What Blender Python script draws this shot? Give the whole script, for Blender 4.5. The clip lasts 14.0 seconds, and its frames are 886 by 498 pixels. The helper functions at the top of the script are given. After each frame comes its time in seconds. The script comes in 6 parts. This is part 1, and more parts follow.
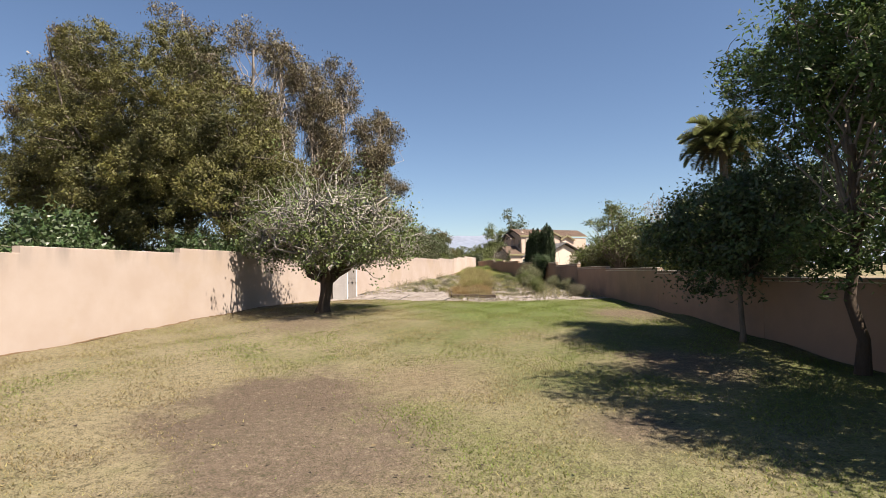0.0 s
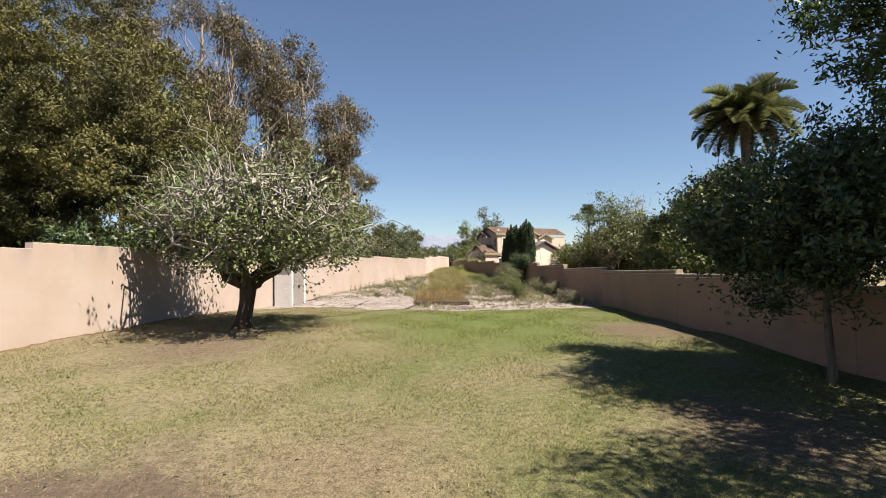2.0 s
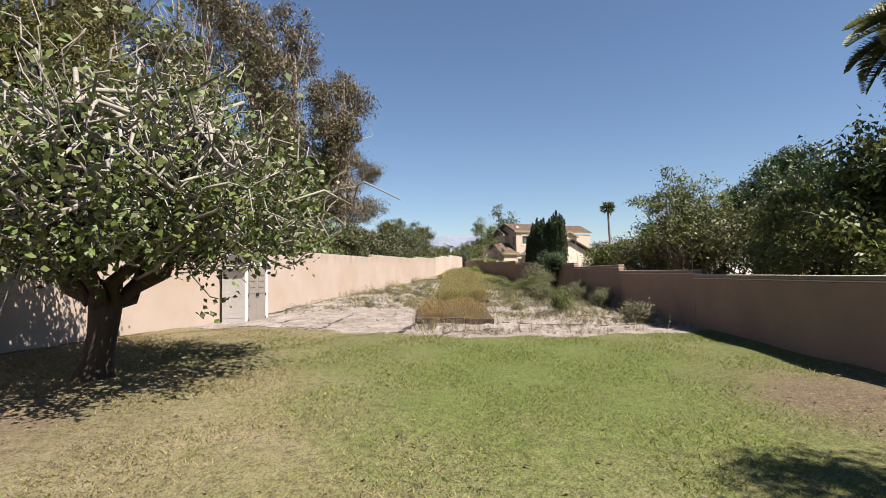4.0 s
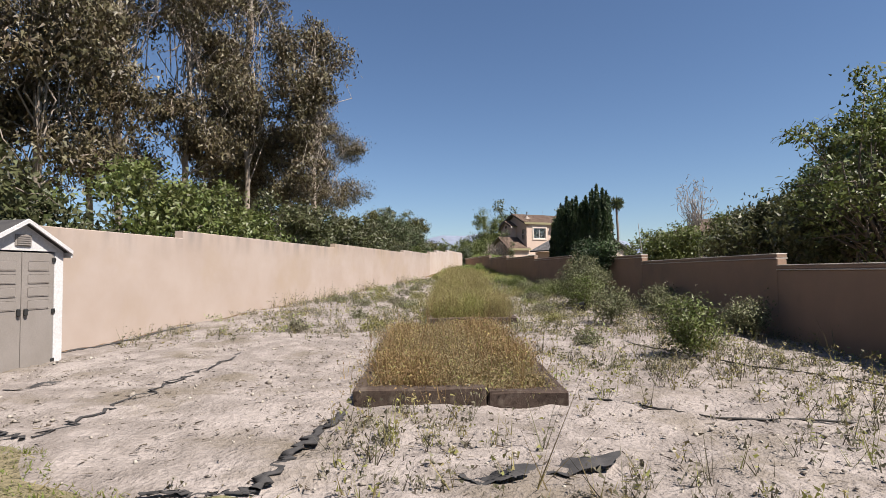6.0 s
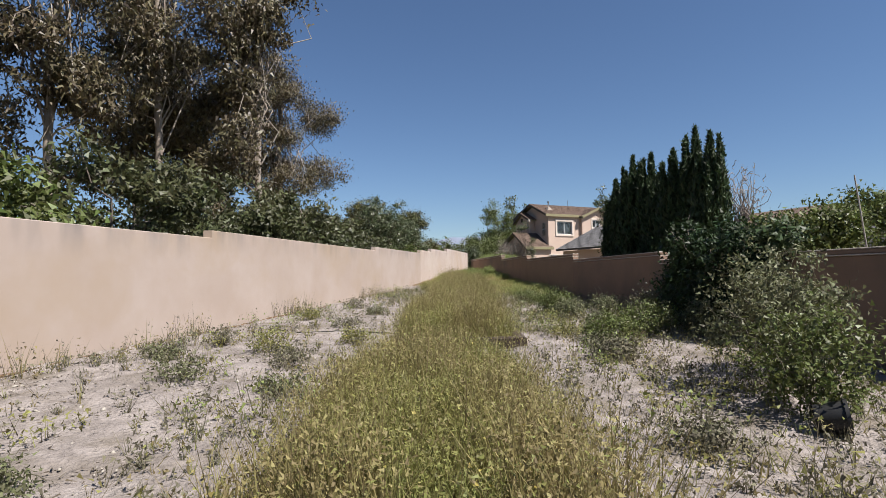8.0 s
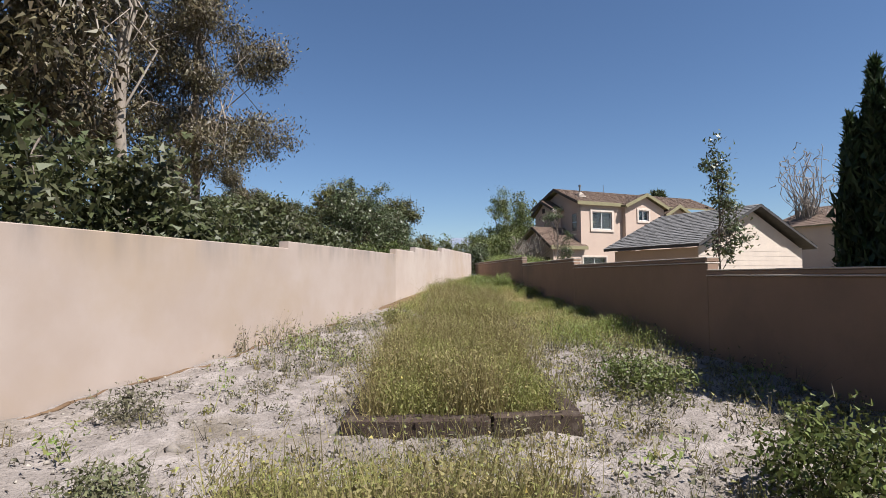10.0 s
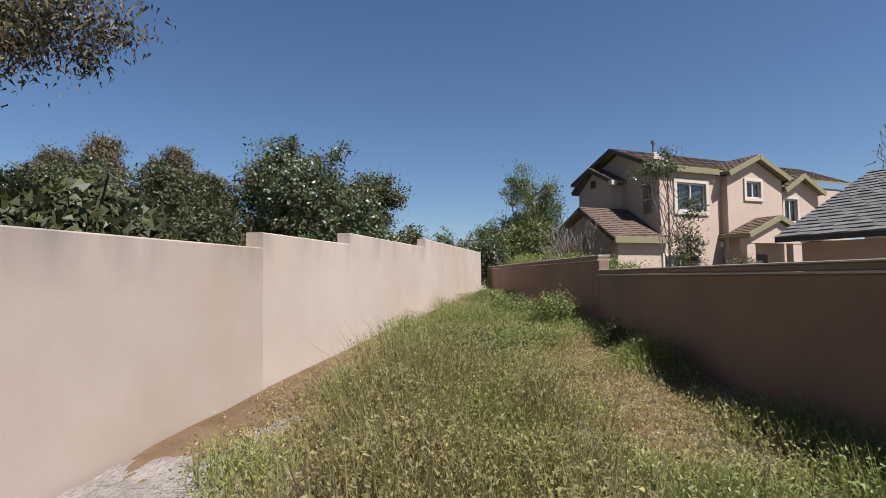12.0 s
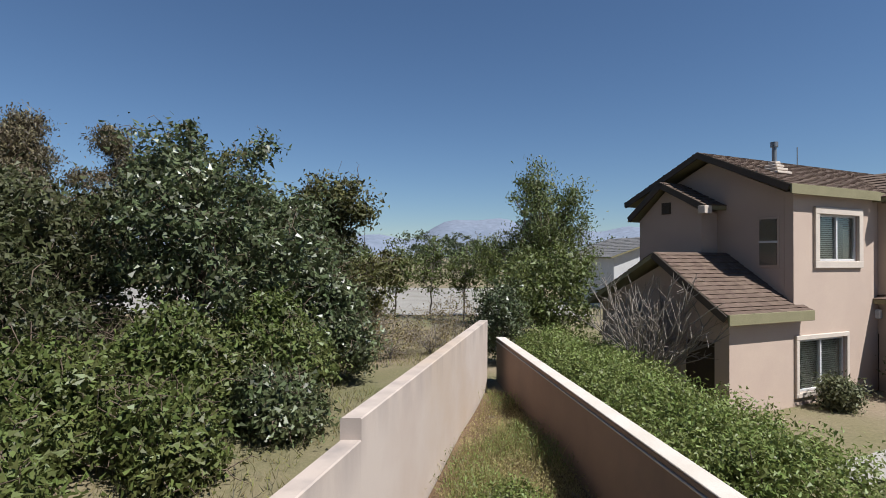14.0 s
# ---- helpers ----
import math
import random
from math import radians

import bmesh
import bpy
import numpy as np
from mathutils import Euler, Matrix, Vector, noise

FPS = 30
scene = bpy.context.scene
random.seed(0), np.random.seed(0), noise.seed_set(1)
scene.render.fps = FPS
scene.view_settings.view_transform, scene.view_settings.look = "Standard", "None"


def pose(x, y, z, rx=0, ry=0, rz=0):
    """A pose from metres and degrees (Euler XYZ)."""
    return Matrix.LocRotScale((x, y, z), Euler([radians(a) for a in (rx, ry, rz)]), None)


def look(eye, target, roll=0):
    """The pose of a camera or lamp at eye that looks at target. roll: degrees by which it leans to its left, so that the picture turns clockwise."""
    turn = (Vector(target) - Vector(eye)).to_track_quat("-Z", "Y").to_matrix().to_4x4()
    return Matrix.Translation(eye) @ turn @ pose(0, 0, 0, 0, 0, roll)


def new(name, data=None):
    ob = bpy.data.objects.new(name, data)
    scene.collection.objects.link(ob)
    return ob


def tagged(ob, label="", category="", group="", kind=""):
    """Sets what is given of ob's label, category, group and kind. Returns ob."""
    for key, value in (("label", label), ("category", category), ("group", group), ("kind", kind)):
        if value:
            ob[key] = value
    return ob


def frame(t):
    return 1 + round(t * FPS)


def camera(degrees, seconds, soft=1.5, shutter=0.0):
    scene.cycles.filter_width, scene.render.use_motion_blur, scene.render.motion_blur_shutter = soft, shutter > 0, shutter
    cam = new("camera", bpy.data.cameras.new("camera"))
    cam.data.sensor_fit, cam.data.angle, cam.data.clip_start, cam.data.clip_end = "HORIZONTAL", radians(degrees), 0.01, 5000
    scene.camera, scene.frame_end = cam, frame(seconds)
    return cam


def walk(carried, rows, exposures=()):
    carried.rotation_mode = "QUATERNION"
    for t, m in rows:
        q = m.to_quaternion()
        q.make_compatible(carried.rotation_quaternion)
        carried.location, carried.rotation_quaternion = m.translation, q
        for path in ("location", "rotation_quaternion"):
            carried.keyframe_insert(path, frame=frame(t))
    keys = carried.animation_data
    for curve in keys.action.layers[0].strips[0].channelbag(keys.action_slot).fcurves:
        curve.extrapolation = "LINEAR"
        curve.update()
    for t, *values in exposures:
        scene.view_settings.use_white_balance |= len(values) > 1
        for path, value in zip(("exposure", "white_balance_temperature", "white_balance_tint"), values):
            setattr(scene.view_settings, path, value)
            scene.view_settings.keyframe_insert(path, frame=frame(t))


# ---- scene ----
cam = camera(78.0, 14.0, soft=0.9)
# seconds, place in metres, then pitch, roll and yaw in degrees
ROWS = [
    (0.0, 0.000, 0.000, 1.106, 2.49, 1.00, -0.17),
    (0.5, 0.014, 1.111, 1.115, 2.49, 0.89, -2.55),
    (1.0, 0.154, 2.331, 1.118, 2.48, 0.89, -3.09),
    (1.5, 0.348, 3.568, 1.148, 2.43, 0.88, -3.25),
    (2.0, 0.517, 4.855, 1.215, 2.39, 0.89, -2.81),
    (2.5, 0.653, 6.588, 1.298, 2.44, 0.95, -1.93),
    (3.0, 0.783, 8.209, 1.324, 2.48, 0.94, -1.57),
    (5.5, 1.036, 19.986, 1.235, 2.47, 0.48, -1.64),
    (6.0, 1.295, 22.727, 1.201, 2.47, 0.51, -1.72),
    (6.5, 1.544, 25.454, 1.156, 2.64, 0.70, -1.32),
    (7.0, 1.917, 28.523, 1.228, 2.72, 0.57, -1.05),
    (7.5, 2.180, 31.273, 1.326, 2.72, 0.49, -0.84),
    (8.0, 2.451, 34.072, 1.432, 2.69, 0.60, -0.65),
    (8.5, 2.609, 36.929, 1.574, 2.64, 0.30, -0.64),
    (9.0, 2.662, 39.795, 1.744, 2.59, 0.22, -0.82),
    (11.5, 3.727, 55.079, 2.105, 3.05, 0.63, 0.69),
    (12.0, 3.673, 58.346, 2.286, 2.89, 0.75, 0.32),
    (12.5, 3.646, 61.294, 2.513, 3.14, 0.95, -0.13),
    (13.0, 3.693, 63.566, 3.062, 2.74, 0.60, -0.56),
    (13.5, 3.690, 65.230, 3.797, 2.07, 0.09, -0.75),
    (14.0, 3.890, 66.587, 4.701, 0.81, -0.37, -0.32),
]
walk(cam, [(t, pose(x, y, z, 90 + pitch, roll, yaw)) for t, x, y, z, pitch, roll, yaw in ROWS],
     [(0.0, 1.45, 7200, 14), (3.0, 1.43, 7100, 13), (5.5, 1.20, 6700, 13), (7.5, 0.98, 6400, 12), (9.0, 1.07, 6300, 12), (11.5, 0.95, 6250, 11), (12.5, 0.75, 6200, 10), (14.0, 0.69, 6100, 9)])

# ---- daylight ----
SUN = Vector((0.55, -0.38, 1.0)).normalized()
world = bpy.data.worlds.new("sky")
scene.world = world
world.use_nodes = True
sky = world.node_tree.nodes.new("ShaderNodeTexSky")
sky.sky_type = "NISHITA"
sky.sun_disc = False
sky.sun_elevation = math.asin(SUN.z)
sky.sun_rotation = math.atan2(SUN.x, SUN.y)
sky.altitude = 300
sky.air_density, sky.dust_density, sky.ozone_density = 1.0, 0.1, 5.5
back = world.node_tree.nodes["Background"]
back.inputs["Strength"].default_value = 0.05
tint = world.node_tree.nodes.new("ShaderNodeHueSaturation")
tint.inputs["Saturation"].default_value = 1.0
world.node_tree.links.new(sky.outputs[0], tint.inputs["Color"])
world.node_tree.links.new(tint.outputs[0], back.inputs["Color"])
sun_data = bpy.data.lights.new("sun", "SUN")
sun_data.energy, sun_data.angle, sun_data.color = 5.0, radians(0.53), (1.0, 0.95, 0.87)
sun_lamp = new("sun", sun_data)
sun_lamp.matrix_world = look(SUN * 60, (0, 0, 0))

rng = np.random.default_rng(7)


# ---- materials ----
def socket(nodes, links, value, target):
    if hasattr(value, "is_output"):
        links.new(value, target)
    else:
        target.default_value = value


def rgb(c):
    return (c[0], c[1], c[2], 1.0)


def surface(name, a, b, scale=3.0, fine=60.0, rough=0.85, bump=0.3, dist=0.01, c=None, cscale=0.4, spread=(0.35, 0.65), metal=0.0, island=0.0, vary=0.0,
            stretch=(1, 1, 1), translucent=0.0, spec=0.3, cspread=(0.52, 0.68), grit=0.18):
    """A principled surface: two tones mixed by noise at two scales, an optional third tone in large patches, fine relief."""
    m = bpy.data.materials.new(name)
    m.use_nodes = True
    nt = m.node_tree
    n, l = nt.nodes, nt.links
    out = n["Material Output"]
    bsdf = n["Principled BSDF"]
    co = n.new("ShaderNodeTexCoord")
    mp = n.new("ShaderNodeMapping")
    mp.inputs["Scale"].default_value = stretch
    l.new(co.outputs["Object"], mp.inputs["Vector"])

    def noise_at(sc, detail=5):
        t = n.new("ShaderNodeTexNoise")
        t.inputs["Scale"].default_value = sc
        t.inputs["Detail"].default_value = detail
        t.inputs["Roughness"].default_value = 0.6
        l.new(mp.outputs[0], t.inputs["Vector"])
        return t.outputs["Fac"]

    def ramp(fac, lo, hi):
        r = n.new("ShaderNodeMapRange")
        r.inputs["From Min"].default_value, r.inputs["From Max"].default_value = lo, hi
        l.new(fac, r.inputs["Value"])
        return r.outputs[0]

    def mix(fac, x, y):
        k = n.new("ShaderNodeMix")
        k.data_type = "RGBA"
        socket(n, l, fac, k.inputs[0])
        socket(n, l, x, k.inputs[6])
        socket(n, l, y, k.inputs[7])
        return k.outputs[2]

    coarse = noise_at(scale)
    grain = noise_at(fine, 3)
    col = mix(ramp(coarse, *spread), rgb(a), rgb(b))
    if c is not None:
        col = mix(ramp(noise_at(cscale, 6), *cspread), col, rgb(c))
    hsv = n.new("ShaderNodeHueSaturation")
    l.new(col, hsv.inputs["Color"])
    val = ramp(grain, 0.25, 0.75)
    mul = n.new("ShaderNodeMapRange")
    mul.inputs["To Min"].default_value, mul.inputs["To Max"].default_value = 1 - grit, 1 + grit
    l.new(val, mul.inputs["Value"])
    value = mul.outputs[0]
    if island or vary:
        if island:
            g = n.new("ShaderNodeNewGeometry").outputs["Random Per Island"]
        else:
            g = n.new("ShaderNodeObjectInfo").outputs["Random"]
        w = n.new("ShaderNodeMapRange")
        k = island or vary
        w.inputs["To Min"].default_value, w.inputs["To Max"].default_value = 1 - k, 1 + k
        l.new(g, w.inputs["Value"])
        mm = n.new("ShaderNodeMath")
        mm.operation = "MULTIPLY"
        l.new(value, mm.inputs[0])
        l.new(w.outputs[0], mm.inputs[1])
        value = mm.outputs[0]
        h = n.new("ShaderNodeMapRange")
        h.inputs["To Min"].default_value, h.inputs["To Max"].default_value = 0.5 - 0.05 * k, 0.5 + 0.05 * k
        l.new(g, h.inputs["Value"])
        l.new(h.outputs[0], hsv.inputs["Hue"])
    l.new(value, hsv.inputs["Value"])
    l.new(hsv.outputs[0], bsdf.inputs["Base Color"])
    bsdf.inputs["Roughness"].default_value = rough
    bsdf.inputs["Metallic"].default_value = metal
    bsdf.inputs["Specular IOR Level"].default_value = spec
    if bump:
        add = n.new("ShaderNodeMath")
        add.operation = "ADD"
        l.new(coarse, add.inputs[0])
        l.new(grain, add.inputs[1])
        bp = n.new("ShaderNodeBump")
        bp.inputs["Strength"].default_value = bump
        bp.inputs["Distance"].default_value = dist
        l.new(add.outputs[0], bp.inputs["Height"])
        l.new(bp.outputs[0], bsdf.inputs["Normal"])
    if translucent:
        tr = n.new("ShaderNodeBsdfTranslucent")
        l.new(hsv.outputs[0], tr.inputs["Color"])
        ms = n.new("ShaderNodeMixShader")
        ms.inputs[0].default_value = translucent
        l.new(bsdf.outputs[0], ms.inputs[1])
        l.new(tr.outputs[0], ms.inputs[2])
        l.new(ms.outputs[0], out.inputs["Surface"])
    return m


def leafy(name, a, b, rough=0.5, translucent=0.3, island=0.45, spec=0.4):
    return surface(name, a, b, scale=0.7, fine=9, rough=rough, bump=0, translucent=translucent, island=island, spec=spec)


M = {}
M["stucco"] = surface("peach_stucco", (0.32, 0.257, 0.217), (0.355, 0.293, 0.255), 0.8, 110, 0.92, 0.16, 0.003, c=(0.307, 0.238, 0.179), cscale=0.22, grit=0.06)
def weather(m, grime):
    """Grey run-off stains below the top of each wall section, broken up by noise."""
    n, l = m.node_tree.nodes, m.node_tree.links
    hsv = next(k for k in n if k.type == "HUE_SAT")
    clean = hsv.inputs["Color"].links[0].from_socket
    tc = n.new("ShaderNodeTexCoord")
    sep = n.new("ShaderNodeSeparateXYZ")
    l.new(tc.outputs["Generated"], sep.inputs[0])
    rim = n.new("ShaderNodeMapRange")
    rim.inputs["From Min"].default_value, rim.inputs["From Max"].default_value = 0.80, 1.0
    l.new(sep.outputs["Z"], rim.inputs["Value"])
    shape = n.new("ShaderNodeMapping")
    shape.inputs["Scale"].default_value = (1.6, 1.6, 0.35)
    l.new(tc.outputs["Object"], shape.inputs["Vector"])
    runs = n.new("ShaderNodeTexNoise")
    runs.inputs["Scale"].default_value, runs.inputs["Detail"].default_value = 1.5, 7
    l.new(shape.outputs[0], runs.inputs["Vector"])
    cut = n.new("ShaderNodeMapRange")
    cut.inputs["From Min"].default_value, cut.inputs["From Max"].default_value, cut.inputs["To Max"].default_value = 0.45, 0.75, 0.75
    l.new(runs.outputs["Fac"], cut.inputs["Value"])
    both = n.new("ShaderNodeMath")
    both.operation = "MULTIPLY"
    l.new(rim.outputs[0], both.inputs[0])
    l.new(cut.outputs[0], both.inputs[1])
    mix = n.new("ShaderNodeMix")
    mix.data_type = "RGBA"
    l.new(both.outputs[0], mix.inputs[0])
    l.new(clean, mix.inputs[6])
    mix.inputs[7].default_value = (*grime, 1)
    l.new(mix.outputs[2], hsv.inputs["Color"])


M["paler_stucco"] = surface("paler_pink_stucco", (0.378, 0.307, 0.263), (0.419, 0.351, 0.307), 0.8, 110, 0.92, 0.16, 0.003, c=(0.372, 0.291, 0.226), cscale=0.22, grit=0.06)
weather(M["stucco"], (0.15, 0.135, 0.128))
weather(M["paler_stucco"], (0.205, 0.18, 0.17))
# pale tone carries the sunlight on the east wall's ledge and top
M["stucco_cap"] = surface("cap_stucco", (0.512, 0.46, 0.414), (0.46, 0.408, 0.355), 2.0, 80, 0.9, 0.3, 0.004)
# peach stucco turned brown: the shade on the east wall's face is in the colour
M["shade_brown_wall"] = surface("shade_brown_stucco", (0.27, 0.185, 0.135), (0.235, 0.162, 0.12), 1.0, 90, 0.92, 0.2, 0.003, c=(0.19, 0.138, 0.108), cscale=0.3, grit=0.08)
M["house"] = surface("house_stucco", (0.439, 0.34, 0.278), (0.41, 0.314, 0.26), 1.0, 70, 0.92, 0.2, 0.003, grit=0.08)
M["trim"] = surface("window_trim", (0.513, 0.442, 0.38), (0.465, 0.399, 0.347), 3, 50, 0.8, 0.15, 0.003)
M["fascia"] = surface("olive_fascia", (0.21, 0.188, 0.109), (0.184, 0.165, 0.0938), 2, 40, 0.75, 0.15, 0.003)
M["white"] = surface("white_vinyl", (0.513, 0.503, 0.503), (0.465, 0.456, 0.456), 2, 30, 0.5, 0.08, 0.002)
M["shed_door"] = surface("taupe_resin", (0.197, 0.176, 0.159), (0.219, 0.197, 0.181), 2, 60, 0.55, 0.15, 0.002)
M["dark"] = surface("dark_plastic", (0.0182, 0.0182, 0.0182), (0.0292, 0.0292, 0.0292), 4, 60, 0.45, 0.1, 0.002)
M["charcoal"] = surface("charcoal_roof", (0.0411, 0.0394, 0.0411), (0.0602, 0.0575, 0.0575), 4, 60, 0.8, 0.3, 0.003)
M["metal"] = surface("galvanised", (0.274, 0.274, 0.274), (0.23, 0.23, 0.235), 4, 60, 0.45, 0.1, 0.002, metal=0.8)
M["door"] = surface("brown_door", (0.0547, 0.0411, 0.0301), (0.0712, 0.052, 0.0383), 3, 40, 0.6, 0.1, 0.003)
M["concrete"] = surface("concrete", (0.262, 0.241, 0.219), (0.301, 0.279, 0.252), 1.5, 60, 0.9, 0.3, 0.004)
M["timber"] = surface("weathered_tie", (0.0383, 0.0257, 0.0197), (0.0629, 0.0438, 0.034), 4, 50, 0.9, 0.6, 0.01, c=(0.0878, 0.0684, 0.0547), cscale=1.5, vary=0.25, stretch=(6, 1, 6))
M["soil"] = surface("dry_soil", (0.10, 0.060, 0.034), (0.14, 0.090, 0.052), 3, 40, 0.95, 0.6, 0.02)
M["pale_dirt"] = surface("pale_dirt", (0.26, 0.245, 0.225), (0.21, 0.195, 0.175), 0.5, 14, 0.95, 0.5, 0.03, c=(0.165, 0.15, 0.12), cscale=0.2)
M["ground"] = surface("dry_ground", (0.197, 0.153, 0.104), (0.137, 0.121, 0.0602), 0.35, 14, 0.95, 0.6, 0.03, c=(0.0878, 0.093, 0.0383), cscale=0.08)
M["gravel"] = surface("pale_gravel", (0.258, 0.226, 0.208), (0.182, 0.157, 0.142), 2.2, 22, 0.95, 1.0, 0.045, c=(0.138, 0.115, 0.090), cscale=0.9, spread=(0.42, 0.58))
def lawn_surface():
    m = surface("patchy_lawn", (0.101, 0.104, 0.0369), (0.075, 0.0936, 0.0238), 0.5, 24, 0.95, 1.0, 0.05, spread=(0.4, 0.6))
    nt = m.node_tree
    n, l = nt.nodes, nt.links
    hsv = next(k for k in n if k.type == "HUE_SAT")
    green = hsv.inputs["Color"].links[0].from_socket
    co = n.new("ShaderNodeTexCoord").outputs["Object"]

    def noise_at(sc, detail=6):
        t = n.new("ShaderNodeTexNoise")
        t.inputs["Scale"].default_value, t.inputs["Detail"].default_value, t.inputs["Roughness"].default_value = sc, detail, 0.65
        l.new(co, t.inputs["Vector"])
        return t.outputs["Fac"]

    def math2(op, a, b):
        k = n.new("ShaderNodeMath")
        k.operation = op
        socket(n, l, a, k.inputs[0])
        socket(n, l, b, k.inputs[1])
        return k.outputs[0]

    def ramp(v, lo, hi):
        r = n.new("ShaderNodeMapRange")
        r.inputs["From Min"].default_value, r.inputs["From Max"].default_value = lo, hi
        l.new(v, r.inputs["Value"])
        return r.outputs[0]

    def mix(fac, x, y):
        k = n.new("ShaderNodeMix")
        k.data_type = "RGBA"
        socket(n, l, fac, k.inputs[0])
        socket(n, l, x, k.inputs[6])
        socket(n, l, y, k.inputs[7])
        return k.outputs[2]

    sep = n.new("ShaderNodeSeparateXYZ")
    l.new(co, sep.inputs[0])
    # drier towards the west side
    dry = math2("ADD", math2("MULTIPLY", sep.outputs["X"], -0.035), math2("MULTIPLY", noise_at(0.35), 1.5))
    dry = math2("ADD", dry, math2("MULTIPLY", noise_at(2.5), 0.55))
    col = mix(ramp(dry, 0.72, 1.22), green, (0.177, 0.148, 0.0891, 1))

    def patch(x, y, r, soft, tone, col):
        c = n.new("ShaderNodeVectorMath")
        c.operation = "DISTANCE"
        flat = n.new("ShaderNodeCombineXYZ")
        l.new(sep.outputs["X"], flat.inputs[0])
        l.new(math2("MULTIPLY", sep.outputs["Y"], 0.8), flat.inputs[1])
        l.new(flat.outputs[0], c.inputs[0])
        c.inputs[1].default_value = (x, y * 0.8, 0)
        d = math2("ADD", c.outputs["Value"], math2("MULTIPLY", math2("SUBTRACT", noise_at(0.9), 0.5), r * 1.8))
        d = math2("ADD", d, math2("MULTIPLY", math2("SUBTRACT", noise_at(5.0), 0.5), 1.2))
        return mix(ramp(d, r + soft, r - soft), col, tone)

    col = patch(2.8, 21.5, 3.6, 1.6, (0.079, 0.109, 0.0217, 1), col)
    col = patch(-2.8, 9.3, 1.9, 0.6, (0.0837, 0.0583, 0.0428, 1), col)
    col = patch(-1.8, 6.9, 1.6, 0.7, (0.0999, 0.0729, 0.0535, 1), col)
    col = patch(-0.3, 11.2, 1.1, 0.7, (0.142, 0.11, 0.0671, 1), col)
    col = patch(2.6, 7.8, 0.7, 0.5, (0.0981, 0.0729, 0.0499, 1), col)
    col = patch(-4.6, 18.4, 1.6, 0.9, (0.115, 0.0851, 0.0563, 1), col)
    col = patch(6.6, 19.5, 1.3, 0.8, (0.106, 0.075, 0.0499, 1), col)
    col = patch(5.2, 12.0, 1.1, 0.6, (0.0981, 0.0709, 0.0477, 1), col)
    # fine mottling of blades, thatch and soil
    speck = math2("ADD", math2("MULTIPLY", noise_at(9.0), 0.9), math2("MULTIPLY", noise_at(42.0, 2), 0.9))
    col = mix(ramp(speck, 0.92, 0.70), col, (0.0512, 0.0453, 0.0238, 1))
    col = mix(ramp(speck, 0.98, 1.22), col, (0.182, 0.161, 0.104, 1))
    l.new(col, hsv.inputs["Color"])
    return m


M["lawn"] = lawn_surface()

M["stone"] = surface("pale_stone", (0.274, 0.247, 0.219), (0.219, 0.192, 0.164), 5, 60, 0.9, 0.4, 0.005, island=0.3)
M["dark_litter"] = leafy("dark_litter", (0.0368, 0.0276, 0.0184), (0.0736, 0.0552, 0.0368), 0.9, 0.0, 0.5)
M["fabric"] = surface("weed_cloth", (0.0274, 0.0263, 0.0274), (0.0493, 0.0466, 0.0466), 8, 80, 0.9, 0.4, 0.004)
M["hose"] = surface("black_hose", (0.0219, 0.0204, 0.019), (0.0365, 0.0328, 0.0292), 8, 80, 0.6, 0.1, 0.002)
# distance haze put into the base colour: bluer than the slopes are
M["hill"] = surface("haze_blue_hill", (0.161, 0.186, 0.241), (0.131, 0.157, 0.208), 0.004, 0.05, 0.95, 0.0)
M["bark"] = surface("grey_bark", (0.109, 0.0878, 0.0712), (0.164, 0.137, 0.115), 3, 30, 0.9, 0.6, 0.02, stretch=(3, 3, 0.6))
M["euc_bark"] = surface("pale_bark", (0.285, 0.247, 0.208), (0.197, 0.159, 0.126), 1.2, 20, 0.8, 0.3, 0.01, stretch=(2, 2, 0.4))
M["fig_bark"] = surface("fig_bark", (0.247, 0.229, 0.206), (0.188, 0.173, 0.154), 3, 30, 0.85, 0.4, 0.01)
M["dead_twig"] = surface("grey_twig", (0.247, 0.214, 0.184), (0.188, 0.161, 0.139), 3, 30, 0.9, 0.3, 0.01)
M["fig_leaf"] = leafy("fig_leaf", (0.0714, 0.0991, 0.0294), (0.118, 0.141, 0.0462), 0.5, 0.25)
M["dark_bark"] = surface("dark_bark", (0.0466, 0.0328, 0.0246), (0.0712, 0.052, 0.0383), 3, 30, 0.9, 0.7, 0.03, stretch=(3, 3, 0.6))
M["citrus_leaf"] = leafy("dark_glossy_leaf", (0.028, 0.049, 0.016), (0.056, 0.085, 0.028), 0.42, 0.2, spec=0.45)
M["vine_leaf"] = leafy("dark_vine_leaf", (0.019, 0.035, 0.012), (0.039, 0.06, 0.02), 0.5, 0.15, spec=0.25)
M["pinnate_leaf"] = leafy("pinnate_leaf", (0.048, 0.082, 0.026), (0.088, 0.125, 0.042), 0.45, 0.45, spec=0.3)
M["olive_leaf"] = surface("olive_leaf", (0.030, 0.033, 0.010), (0.118, 0.108, 0.030), scale=0.32, fine=9, rough=0.6, bump=0, translucent=0.15, island=0.4, spec=0.3)
M["euc_leaf"] = leafy("eucalypt_leaf", (0.0705, 0.0613, 0.0307), (0.11, 0.0827, 0.046), 0.5, 0.2, 0.5)
M["green_leaf"] = leafy("green_leaf", (0.0797, 0.101, 0.0245), (0.117, 0.132, 0.0398), 0.5, 0.3)
M["hedge_leaf"] = leafy("hedge_leaf", (0.135, 0.175, 0.042), (0.20, 0.225, 0.07), 0.5, 0.35, 0.4)
